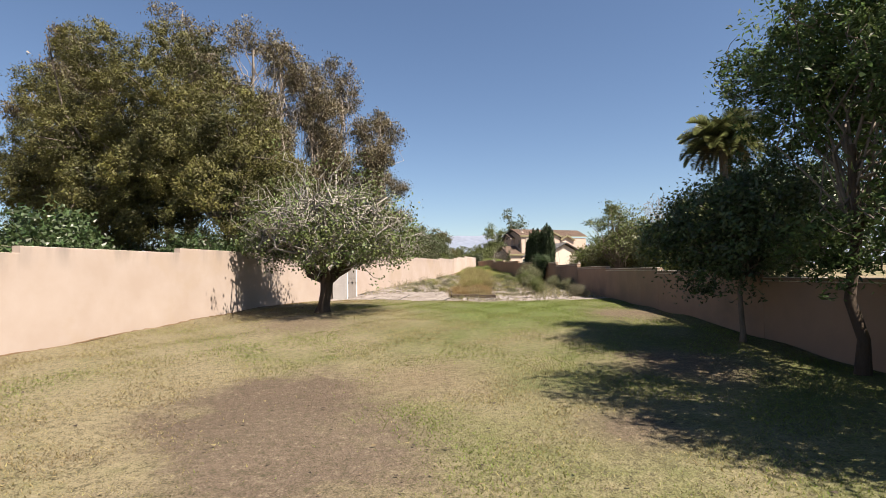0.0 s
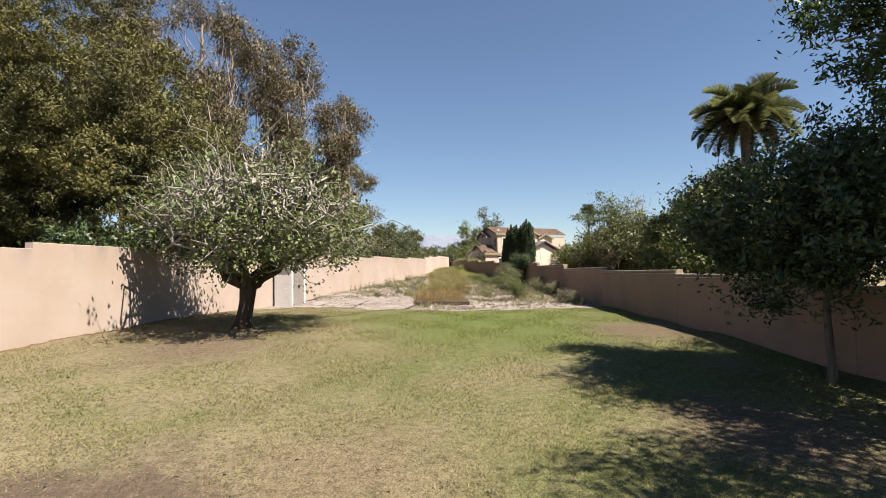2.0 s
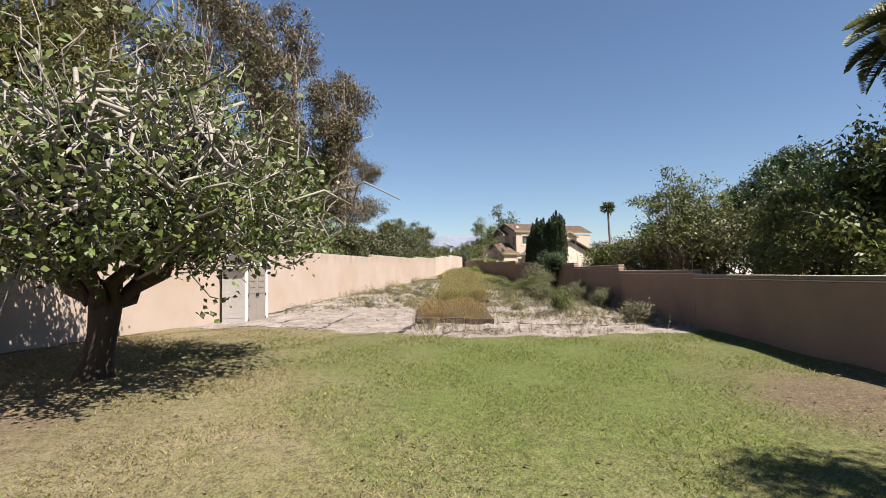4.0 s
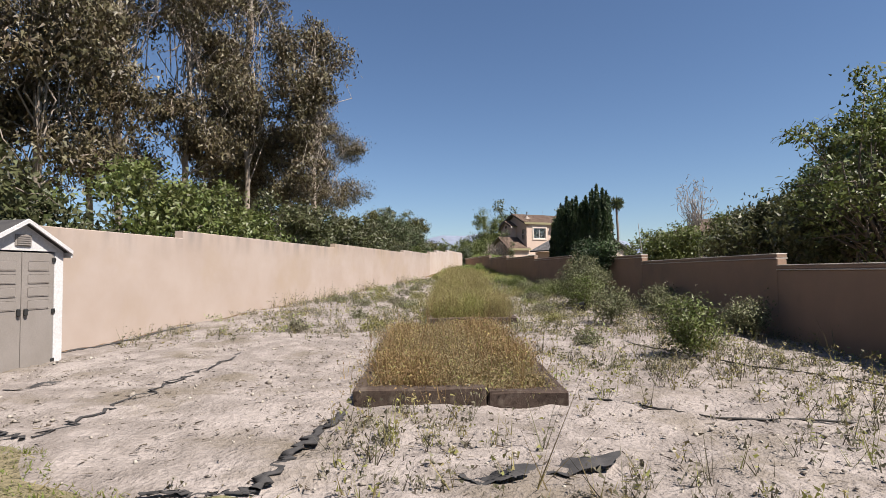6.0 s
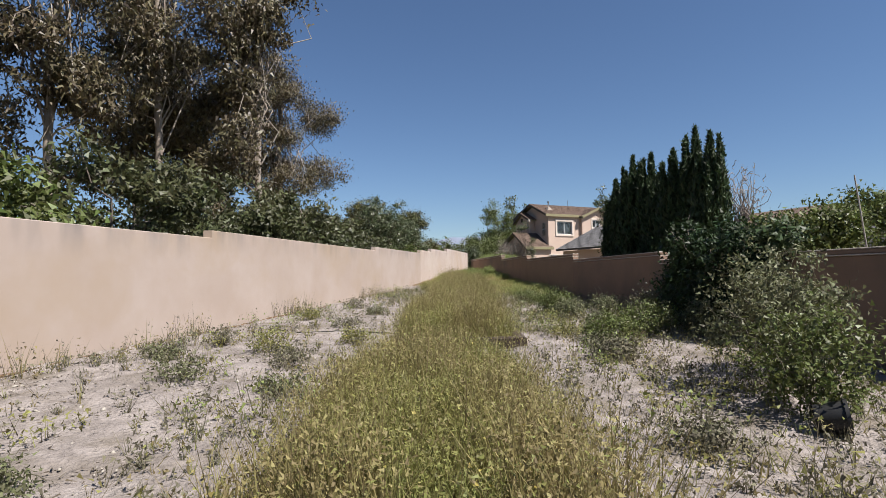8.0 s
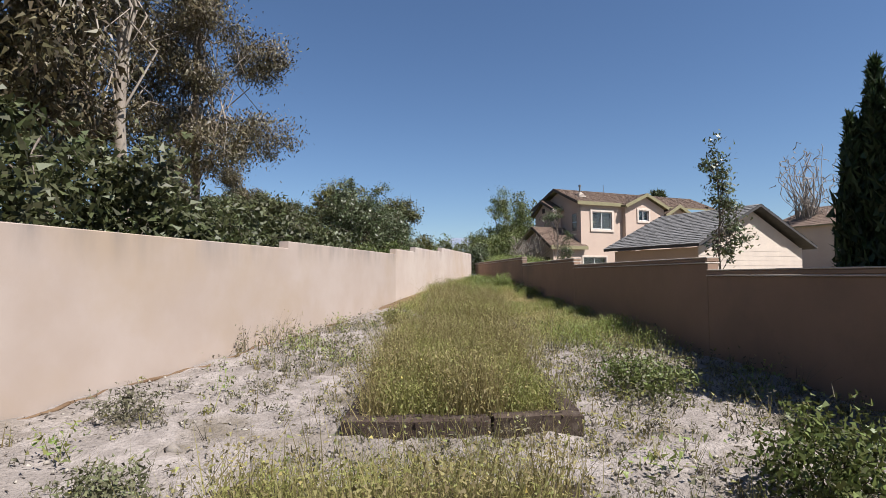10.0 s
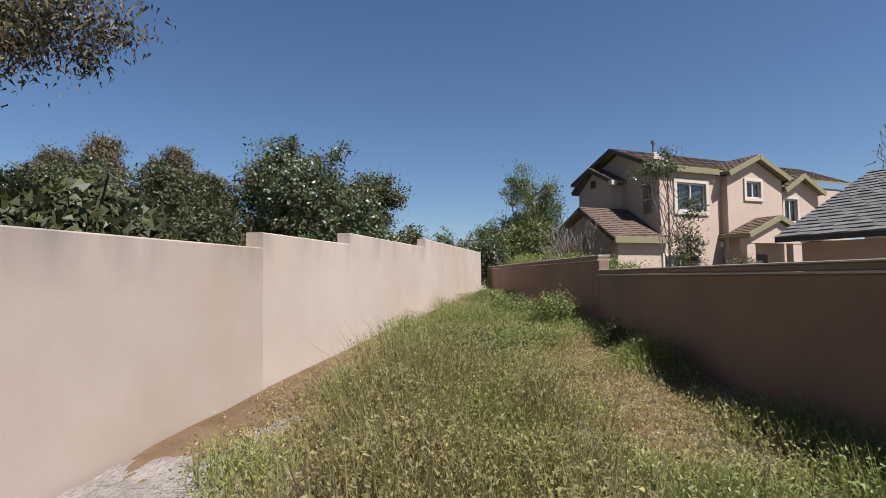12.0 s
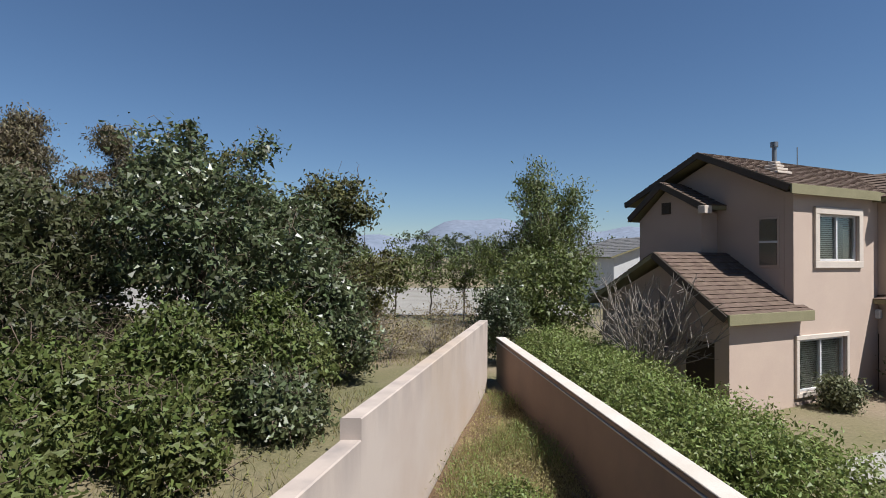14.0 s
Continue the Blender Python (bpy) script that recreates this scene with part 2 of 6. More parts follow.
M["shrub_leaf"] = leafy("shrub_leaf", (0.0501, 0.0589, 0.0207), (0.0824, 0.0824, 0.0354), 0.5, 0.3, 0.5)
M["sage_leaf"] = leafy("sage_leaf", (0.101, 0.109, 0.0504), (0.155, 0.155, 0.0798), 0.6, 0.3, 0.5)
M["russet_leaf"] = leafy("russet_leaf", (0.0924, 0.0582, 0.0307), (0.135, 0.0924, 0.0491), 0.6, 0.3, 0.5)
M["thicket_leaf"] = leafy("thicket_leaf", (0.0551, 0.0703, 0.0285), (0.104, 0.119, 0.0522), 0.4, 0.25, 0.55, 0.55)
M["brown_twig"] = surface("brown_twig", (0.0825, 0.0575, 0.0411), (0.121, 0.09, 0.0657), 3, 30, 0.9, 0.3, 0.01)
M["far_leaf"] = leafy("far_leaf", (0.0522, 0.0705, 0.0307), (0.0797, 0.0924, 0.0429), 0.6, 0.25)
M["cypress_leaf"] = leafy("cypress_leaf", (0.024, 0.0416, 0.0144), (0.0464, 0.0704, 0.0256), 0.6, 0.2)
M["palm_leaf"] = leafy("palm_leaf", (0.10, 0.12, 0.045), (0.165, 0.175, 0.075), 0.45, 0.35)
M["palm_dry"] = leafy("palm_dry_leaf", (0.16, 0.135, 0.0552), (0.202, 0.165, 0.0736), 0.6, 0.2)
M["grass"] = leafy("grass_blade", (0.175, 0.173, 0.0643), (0.227, 0.201, 0.0924), 0.6, 0.5, 0.4)
M["lush"] = leafy("lush_grass_blade", (0.123, 0.16, 0.0283), (0.16, 0.186, 0.0464), 0.6, 0.5, 0.35)
M["weed"] = leafy("weed_blade", (0.186, 0.192, 0.0557), (0.247, 0.224, 0.0803), 0.6, 0.45, 0.4)
M["weed_dry"] = leafy("dry_weed_blade", (0.261, 0.216, 0.0961), (0.216, 0.182, 0.0792), 0.65, 0.45, 0.35)
M["straw"] = leafy("straw_blade", (0.237, 0.186, 0.0983), (0.206, 0.16, 0.0874), 0.7, 0.4, 0.35)
M["bed_straw"] = leafy("brown_straw_blade", (0.20, 0.128, 0.062), (0.27, 0.185, 0.085), 0.7, 0.4, 0.35)
M["end_weed"] = leafy("bright_weed_blade", (0.21, 0.231, 0.0588), (0.294, 0.29, 0.0924), 0.6, 0.45, 0.4)
M["end_straw"] = leafy("pale_straw_blade", (0.336, 0.277, 0.13), (0.277, 0.235, 0.105), 0.65, 0.45, 0.35)
M["weed_grey"] = leafy("grey_weed_leaf", (0.104, 0.101, 0.0613), (0.141, 0.123, 0.0827), 0.7, 0.25, 0.45)
M["flower"] = leafy("yellow_flower", (0.381, 0.307, 0.0613), (0.429, 0.381, 0.153), 0.6, 0.3, 0.2)

glass = bpy.data.materials.new("window_glass")
glass.use_nodes = True
gb = glass.node_tree.nodes["Principled BSDF"]
gb.inputs["Base Color"].default_value = (0.75, 0.80, 0.79, 1)
gb.inputs["Roughness"].default_value = 0.02
gb.inputs["Transmission Weight"].default_value = 1.0
gb.inputs["IOR"].default_value = 1.45
M["glass"] = glass
M["blind"] = surface("window_blind", (0.3, 0.285, 0.255), (0.255, 0.24, 0.217), 3, 40, 0.8, 0.1, 0.002)


# ---- mesh helpers ----
def np_mesh(name, V, F, mats, index=None, smooth=False):
    """A mesh from arrays: V (n, 3), F (m, k) with k 3 or 4."""
    V, F = np.asarray(V, np.float32), np.asarray(F, np.int32)
    me = bpy.data.meshes.new(name)
    k = F.shape[1]
    me.vertices.add(len(V))
    me.vertices.foreach_set("co", V.ravel())
    me.loops.add(F.size)
    me.loops.foreach_set("vertex_index", F.ravel())
    me.polygons.add(len(F))
    me.polygons.foreach_set("loop_start", np.arange(0, F.size, k, dtype=np.int32))
    for m in mats if isinstance(mats, (list, tuple)) else [mats]:
        me.materials.append(m)
    if index is not None:
        me.polygons.foreach_set("material_index", np.asarray(index, np.int32))
    if smooth:
        me.polygons.foreach_set("use_smooth", np.ones(len(F), bool))
    me.update(calc_edges=True)
    me.validate()
    return me


def put(name, me, parent=None, label=""):
    ob = new(name, me)
    if parent is not None:
        ob.parent = parent
    return tagged(ob, label)


def part(name, bm, material, parent, label="", smooth=False):
    me = bpy.data.meshes.new(name)
    bm.to_mesh(me)
    bm.free()
    me.materials.append(material)
    if smooth:
        for p in me.polygons:
            p.use_smooth = True
    return put(name, me, parent, label)


def thing(name, label, category, at=None, group="", kind=""):
    ob = new(name)
    ob.empty_display_size = 0.2
    if at is not None:
        ob.matrix_basis = at
    return tagged(ob, label, category, group, kind)


def box(bm, x0, x1, y0, y1, z0, z1, bevel=0.0):
    r = bmesh.ops.create_cube(bm, size=1)
    bmesh.ops.transform(bm, verts=r["verts"], matrix=Matrix.Translation(((x0 + x1) / 2, (y0 + y1) / 2, (z0 + z1) / 2)) @ Matrix.Diagonal((x1 - x0, y1 - y0, z1 - z0, 1)))
    if bevel:
        edges = list({e for v in r["verts"] for e in v.link_edges})
        bmesh.ops.bevel(bm, geom=edges, offset=bevel, segments=1, affect="EDGES")
    return bm


def boxed(x0, x1, y0, y1, z0, z1, bevel=0.0):
    return box(bmesh.new(), x0, x1, y0, y1, z0, z1, bevel)


def prism(points, axis, a, b):
    """A solid with the given outline (pairs) drawn out along an axis from a to b."""
    bm = bmesh.new()
    order = {"x": lambda p, q, s: (s, p, q), "y": lambda p, q, s: (p, s, q), "z": lambda p, q, s: (p, q, s)}[axis]
    lo = [bm.verts.new(order(p, q, a)) for p, q in points]
    hi = [bm.verts.new(order(p, q, b)) for p, q in points]
    bm.faces.new(lo)
    bm.faces.new(hi[::-1])
    for i in range(len(points)):
        j = (i + 1) % len(points)
        bm.faces.new((lo[i], hi[i], hi[j], lo[j]))
    bmesh.ops.recalc_face_normals(bm, faces=bm.faces)
    return bm


def tube(points, radii, sides=6):
    """V, F of a tapered tube along points."""
    P = np.asarray(points, float)
    n = len(P)
    R = np.broadcast_to(np.asarray(radii, float), (n,))
    d = np.gradient(P, axis=0)
    d /= np.linalg.norm(d, axis=1, keepdims=True) + 1e-9
    ref = np.where(np.abs(d[:, 2:3]) > 0.9, [[1.0, 0, 0]], [[0, 0, 1.0]])
    a = np.cross(d, ref)
    a /= np.linalg.norm(a, axis=1, keepdims=True) + 1e-9
    b = np.cross(d, a)
    w = np.linspace(0, 2 * np.pi, sides, endpoint=False)
    V = (P[:, None] + R[:, None, None] * (np.cos(w)[None, :, None] * a[:, None] + np.sin(w)[None, :, None] * b[:, None])).reshape(-1, 3)
    i, j = np.meshgrid(np.arange(n - 1), np.arange(sides), indexing="ij")
    k = (j + 1) % sides
    F = np.stack([i * sides + j, i * sides + k, (i + 1) * sides + k, (i + 1) * sides + j], -1).reshape(-1, 4)
    return V, F


def joined(pieces):
    Vs, Fs, off = [], [], 0
    for V, F in pieces:
        Vs.append(V)
        Fs.append(F + off)
        off += len(V)
    return np.concatenate(Vs), np.concatenate(Fs)


def unit(v):
    return v / (np.linalg.norm(v, axis=-1, keepdims=True) + 1e-9)


def kites(C, size, aspect=0.45, up=0.8, along=None, fold=0.12, face=None, kite=False):
    """Leaves at the places C: pointed slips, or folded kites close to the camera."""
    n = len(C)
    d = unit(rng.normal(size=(n, 3))) if along is None else unit(along + 0.45 * rng.normal(size=(n, 3)))
    nz = unit(rng.normal(size=(n, 3)) + [0.25, -0.35, up * 1.6]) if face is None else unit(rng.normal(size=(n, 3)) * 0.6 + face * 1.3 + [0, 0, 0.3])
    s = unit(np.cross(d, nz))
    nn = np.cross(s, d)
    L = (size * rng.uniform(0.65, 1.3, n))[:, None]
    W = L * aspect
    a = C - d * L * 0.5
    b = C + s * W * 0.5 + nn * L * fold
    c = C + d * L * 0.5
    e = C - s * W * 0.5 + nn * L * fold
    if not kite:
        V = np.stack([C - d * L * 0.4 + s * W * 0.6, C - d * L * 0.35 - s * W * 0.6, C + d * L * 0.6], 1).reshape(-1, 3)
        return V, np.arange(n * 3).reshape(n, 3)
    V = np.stack([a, b, c, e], 1).reshape(-1, 3)
    F = np.arange(n * 4).reshape(n, 4)
    return V, F


def blades(B, height, width, lean=0.35):
    """Upright blades of grass from the places B."""
    n = len(B)
    h = (height * rng.uniform(0.45, 1.25, n))[:, None]
    a = rng.uniform(0, 2 * np.pi, n)
    s = np.stack([np.cos(a), np.sin(a), 0 * a], 1)
    t = np.concatenate([rng.normal(size=(n, 2)) * lean, np.ones((n, 1))], 1) * h
    w = (width * rng.uniform(0.6, 1.3, n))[:, None]
    V = np.stack([B - s * w * 0.6, B + s * w * 0.6, B + t], 1).reshape(-1, 3)
    return V, np.arange(n * 3).reshape(n, 3)


# ---- the lie of the land ----
GY = np.array([-400, -40, 0, 10, 14, 18.5, 24, 30, 35, 40, 48, 55, 61, 64, 70, 76.5, 82, 100, 400])
GZ = np.array([-3.0, -2.2, -1.35, -1.12, -0.85, -0.5, -0.3, -0.22, -0.1, 0.03, 0.27, 0.5, 0.72, 0.92, 1.25, 1.5, 1.6, 1.2, 1.0])


def lie(x, y):
    """Height of the ground."""
    x, y = np.asarray(x, float), np.asarray(y, float)
    z = np.interp(y, GY, GZ)
    z = z + 0.22 * np.clip((-x - 4) / 5, 0, 1) * np.clip((18 - y) / 6, 0, 1)
    z = z - 0.10 * np.clip((-x - 3.0) / 2.5, 0, 1) * np.clip((y - 26) / 4, 0, 1) * np.clip((40 - y) / 6, 0, 1)
    return z + 0.02 * np.sin(x * 1.3 + 0.7 * y) * np.cos(y * 0.9) + 0.012 * np.sin(3.1 * x - 2.3 * y)


def left_x(y):
    return -13.58 + 0.2339 * np.asarray(y, float)


RY = np.array([-60, 10, 22, 30, 41, 55, 62, 69, 80.6])
RX = np.array([9.2, 8.8, 8.0, 8.2, 8.6, 7.72, 6.97, 6.55, 5.35])


def right_x(y):
    return np.interp(y, RY, RX)


def lawn_end(x):
    return np.interp(x, [-9, -5.9, -4.6, -3.8, -2.8, -1.8, -0.7, 0.2, 1.2, 2.9, 4.8, 7.2, 9], [29.6, 29.15, 28.5, 28.3, 27.9, 27.1, 26.6, 26.2, 25.85, 25.3, 25.2, 25.8, 26.4]) + 0.18 * np.sin(2.3 * np.asarray(x)) + 0.1 * np.sin(5.9 * np.asarray(x))


def grid(xs, ys, zf):
    X, Y = np.meshgrid(xs, ys, indexing="ij")
    Z = zf(X, Y)
    V = np.stack([X, Y, Z], -1).reshape(-1, 3)
    i, j = np.meshgrid(np.arange(len(xs) - 1), np.arange(len(ys) - 1), indexing="ij")
    F = np.stack([i * len(ys) + j, (i + 1) * len(ys) + j, (i + 1) * len(ys) + j + 1, i * len(ys) + j + 1], -1).reshape(-1, 4)
    return V, F


far = np.array([45, 70, 110, 180, 300, 600, 1200, 2600])
V, F = grid(np.concatenate([-far[::-1] - 0.0, np.arange(-30, 30.1, 1.0), far]), np.concatenate([-far[::-1], np.arange(-30, 110.1, 1.0), 70 + far]), lambda x, y: lie(x, y) - 0.03)
tagged(put("ground", np_mesh("ground", V, F, M["ground"], smooth=True)), "dry brown earth with sparse weeds beyond the walls", "ground", kind="structure")

# lawn and gravel lie between the two walls
def lane_sheet(y_of, n_across, rows, lift):
    P, n = [], n_across
    for s in np.linspace(0, 1, rows):
        for q in np.linspace(0, 1, n):
            P.append(y_of(s, q))
    P = np.array(P)
    z = lie(P[:, 0], P[:, 1]) + lift
    V = np.column_stack([P, z])
    i, j = np.meshgrid(np.arange(rows - 1), np.arange(n - 1), indexing="ij")
    F = np.stack([i * n + j, i * n + j + 1, (i + 1) * n + j + 1, (i + 1) * n + j], -1).reshape(-1, 4)
    return V, F


def lawn_point(s, q):
    x1 = -6.8 + (8.05 + 6.8) * q
    y1 = float(lawn_end(x1))
    y = -30 + (y1 + 30) * s
    a, b = float(left_x(y)) + 0.05, float(right_x(y)) - 0.05
    return (a + (b - a) * q, y)


def gravel_point(s, q):
    x1 = -6.8 + (8.05 + 6.8) * q
    y0 = float(lawn_end(x1)) - 0.25
    y = y0 + (79.0 - y0) * s
    a, b = float(left_x(y)) + 0.05, float(right_x(y)) - 0.05
    return (a + (b - a) * q, y)


V, F = lane_sheet(lawn_point, 60, 160, 0.035)
V[:, 2] += 0.02 * np.sin(V[:, 0] * 2.1) * np.sin(V[:, 1] * 1.7)
tagged(put("lawn", np_mesh("lawn", V, F, M["lawn"], smooth=True)), "patchy mown lawn, green with dry straw-coloured areas", "lawn", kind="structure")
V, F = lane_sheet(gravel_point, 110, 380, 0.012)
clods = np.array([noise.noise(Vector((v[0] * 2.2, v[1] * 2.2, 4.4))) + 0.5 * noise.noise(Vector((v[0] * 6, v[1] * 6, 8.1))) for v in V])
V[:, 2] += rng.normal(size=len(V)) * 0.009 + 0.05 * np.clip(clods, -0.35, 0.8)
tagged(put("gravel_ground", np_mesh("gravel_ground", V, F, M["gravel"], smooth=True)), "pale gravel and sandy soil overgrown with small weeds", "gravel", kind="structure")

ys = np.linspace(61.8, 79.2, 90)
q = np.linspace(0, 1, 24)
V = np.array([(float(left_x(y)) + 0.06 + k * float(right_x(y) - left_x(y) - 0.12), y) for y in ys for k in q])
edge = np.clip((V[:, 1] - 61.8 - 1.2 * np.sin(V[:, 0] * 2.3) ** 2) / 1.0, 0, 1)
V = np.column_stack([V, lie(V[:, 0], V[:, 1]) - 0.03 + 0.075 * edge + 0.012 * np.sin(V[:, 0] * 5) * np.sin(V[:, 1] * 4)])
i, j = np.meshgrid(np.arange(len(ys) - 1), np.arange(len(q) - 1), indexing="ij")
F = np.stack([i * 24 + j, i * 24 + j + 1, (i + 1) * 24 + j + 1, (i + 1) * 24 + j], -1).reshape(-1, 4)
tagged(put("earth_ground", np_mesh("earth_ground", V, F, M["soil"], smooth=True)), "brown earth under the weeds at the narrow end", "soil", kind="structure")

# ---- walls ----
def wall_run(name, label, xf, sections, thick, side, mat, capmat, base_drop=0.5, lip=0.02, ledge=False, ledge_from=-99):
    """A stepped masonry wall: each section is a level panel with a cap. xf gives the face's x; side: where the thickness goes."""
    w = thing(name, label, "wall", kind="structure")
    for y0, y1, top in sections:
        capped = ledge and y0 >= ledge_from
        z0 = min(float(lie(xf(y0), y0)), float(lie(xf(y1), y1))) - base_drop
        knots = [y0] + [k for k in RY if y0 < k < y1] + [y1] if xf is right_x else [y0, y1]

        def strip(out, inn, za, zb):
            face = [(float(xf(k)) + side * out, k) for k in knots]
            rear = [(float(xf(k)) + side * inn, k) for k in knots[::-1]]
            bm = prism(face + rear, "z", za, zb)
            edges = list(bm.edges) if capped else [e for e in bm.edges if min(v.co.z for v in e.verts) > zb - 0.001 and abs(e.verts[0].co.y - e.verts[1].co.y) > 0.5]
            bmesh.ops.bevel(bm, geom=edges, offset=min(0.012, (zb - za) * 0.3), segments=1, affect="EDGES")
            return bm

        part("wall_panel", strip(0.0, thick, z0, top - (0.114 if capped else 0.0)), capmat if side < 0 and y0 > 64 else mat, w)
        # light painted into tones: shaded cap face brown, sunlit ledge and top pale
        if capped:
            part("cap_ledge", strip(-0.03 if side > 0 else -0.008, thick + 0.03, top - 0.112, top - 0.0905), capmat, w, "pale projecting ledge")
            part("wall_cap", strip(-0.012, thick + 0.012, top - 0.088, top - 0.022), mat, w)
            part("cap_top", strip(-0.018, thick + 0.018, top - 0.020, top), capmat, w, "top strip coloured pale for the sun on it")
    return w


LS = [(-40, -30, 0.6), (-30, -20, 0.85), (-20, -11, 1.1), (-11, -3.5, 1.3), (-3.5, 2.5, 1.5), (2.5, 8.2, 1.65), (8.2, 13.55, 1.78), (13.55, 19.11, 1.96), (19.11, 25.3, 2.12), (25.3, 31.54, 1.97),
      (31.54, 36.92, 2.14), (36.92, 46.61, 2.33), (46.61, 57.41, 2.50), (57.41, 64.69, 2.65), (64.69, 67.15, 2.83), (67.15, 71.65, 3.01), (71.65, 79.55, 3.21)]
wall_run("wall_west", "long peach stucco garden wall stepping up in level sections", left_x, LS, 0.20, -1, M["stucco"], M["paler_stucco"])
RS = [(-40, -15, 0.2), (-15, 0, 0.45), (0, 8, 0.65), (8, 14.5, 0.85), (14.5, 20.5, 1.05), (20.5, 27, 1.17), (27, 33.5, 1.30), (33.5, 41.07, 1.53), (41.07, 48, 1.76), (48, 55.1, 1.97),
      (55.1, 61.65, 2.19), (61.65, 68.73, 2.38), (68.73, 80.6, 2.66)]
wall_run("wall_east", "long stucco garden wall, shade put into its brown colour, with a pale cap", right_x, RS, 0.20, 1, M["shade_brown_wall"], M["stucco_cap"], ledge=True)

# ---- trees and shrubs ----
def crown_centres(lobes, n, gap=0.35):
    """Clump centres in the outer part of several ellipsoids (x, y, z, rx, ry, rz)."""
    L = np.array(lobes, float)
    vol = (L[:, 3] * L[:, 4] * L[:, 5]) ** 0.67
    pick = rng.choice(len(L), n, p=vol / vol.sum())
    d = unit(rng.normal(size=(n, 3)))
    r = rng.uniform(gap, 1.0, n) ** 0.6
    return L[pick, :3] + d * r[:, None] * L[pick, 3:], d


def limb(a, b, r0, r1, sag=0.0, k=6, wob=0.06):
    t = np.linspace(0, 1, k)[:, None]
    a, b = np.asarray(a, float), np.asarray(b, float)
    L = np.linalg.norm(b - a)
    P = a + (b - a) * t
    P[:, 2] += sag * L * np.sin(np.pi * t[:, 0])
    P[1:-1] += rng.normal(size=(k - 2, 3)) * wob * L
    return tube(P, np.linspace(r0, r1, k), 5 if r0 > 0.03 else 4)


def tree(name, label, at, lobes, trunk, limbs, clumps, leaves, clump_r, leaf, leafmat, barkmat, category="tree", group="", aspect=0.45, up=0.8, droop=0.0, twigs=0, lean=(0, 0), fork=0.5, gap=0.35, twig_r=0.02, branch_mat=None, limb_r=0.42):
    """trunk: (height, base radius). Lobes are relative to the foot."""
    global rng
    x, y = at
    rng = np.random.default_rng(int(abs(x) * 131 + abs(y) * 977))
    foot = np.array([x, y, float(lie(x, y)) - 0.05])
    ob = thing(name, label, category, pose(*foot), group)
    h, r = trunk
    top = np.array([lean[0], lean[1], h])
    C, D = crown_centres(lobes, clumps, gap)
    pieces = []
    k = 7
    t = np.linspace(0, 1, k)[:, None]
    P = t * top
    P[1:-1, :2] += rng.normal(size=(k - 2, 2)) * r * 0.5
    flare = np.linspace(1, 0.6, k)
    flare[0] = 1.35
    V, F = tube(P, r * flare, 9)
    put("trunk", np_mesh("trunk", V, F, barkmat, smooth=True), ob)
    for c in C[rng.permutation(len(C))[:limbs]]:
        s = rng.uniform(fork, 1.0)
        j = min(int(s * (k - 1)), k - 2)
        a = P[j] + (P[j + 1] - P[j]) * (s * (k - 1) - j)
        pieces.append(limb(a, c, r * limb_r * rng.uniform(0.6, 1.1), r * 0.06 + 0.006, 0.08))
    for c in C[rng.permutation(len(C))[:twigs]]:
        e = c + unit(rng.normal(size=3) + [0, 0, 0.3]) * clump_r * rng.uniform(1.0, 2.2)
        pieces.append(limb(c, e, twig_r, twig_r * 0.3, rng.uniform(-0.1, 0.25), 5, 0.09))
    V, F = joined(pieces)
    tagged(put("branchwork", np_mesh("branchwork", V, F, branch_mat or barkmat, smooth=True), ob), kind="stuff")
    size = clump_r * rng.uniform(0.55, 1.4, len(C))
    L = np.repeat(C, leaves, 0) + rng.normal(size=(len(C) * leaves, 3)) * np.repeat(size, leaves)[:, None] * [0.55, 0.55, 0.42]
    face = unit(np.repeat(D, leaves, 0) * 0.7 + (L - np.repeat(C, leaves, 0)) / np.repeat(size, leaves)[:, None])
    W = L + foot
    outside = not (left_x(y) < x < right_x(y))
    if outside:
        lane = (W[:, 0] > left_x(W[:, 1]) - 0.3) & (W[:, 0] < right_x(W[:, 1]) + 0.3) & (W[:, 1] < 80.5) & (W[:, 2] < lie(W[:, 0], W[:, 1]) + 2.7)
        L, face = L[~lane], face[~lane]
    along = None
    if droop:
        along = np.column_stack([rng.normal(size=(len(L), 2)) * 0.5, -np.full(len(L), droop)])
    V, F = kites(L, leaf, aspect, up, along, face=face, kite=y < 23 and x > -6)
    tagged(put("crown", np_mesh("crown", V, F, leafmat), ob), kind="stuff")
    return ob


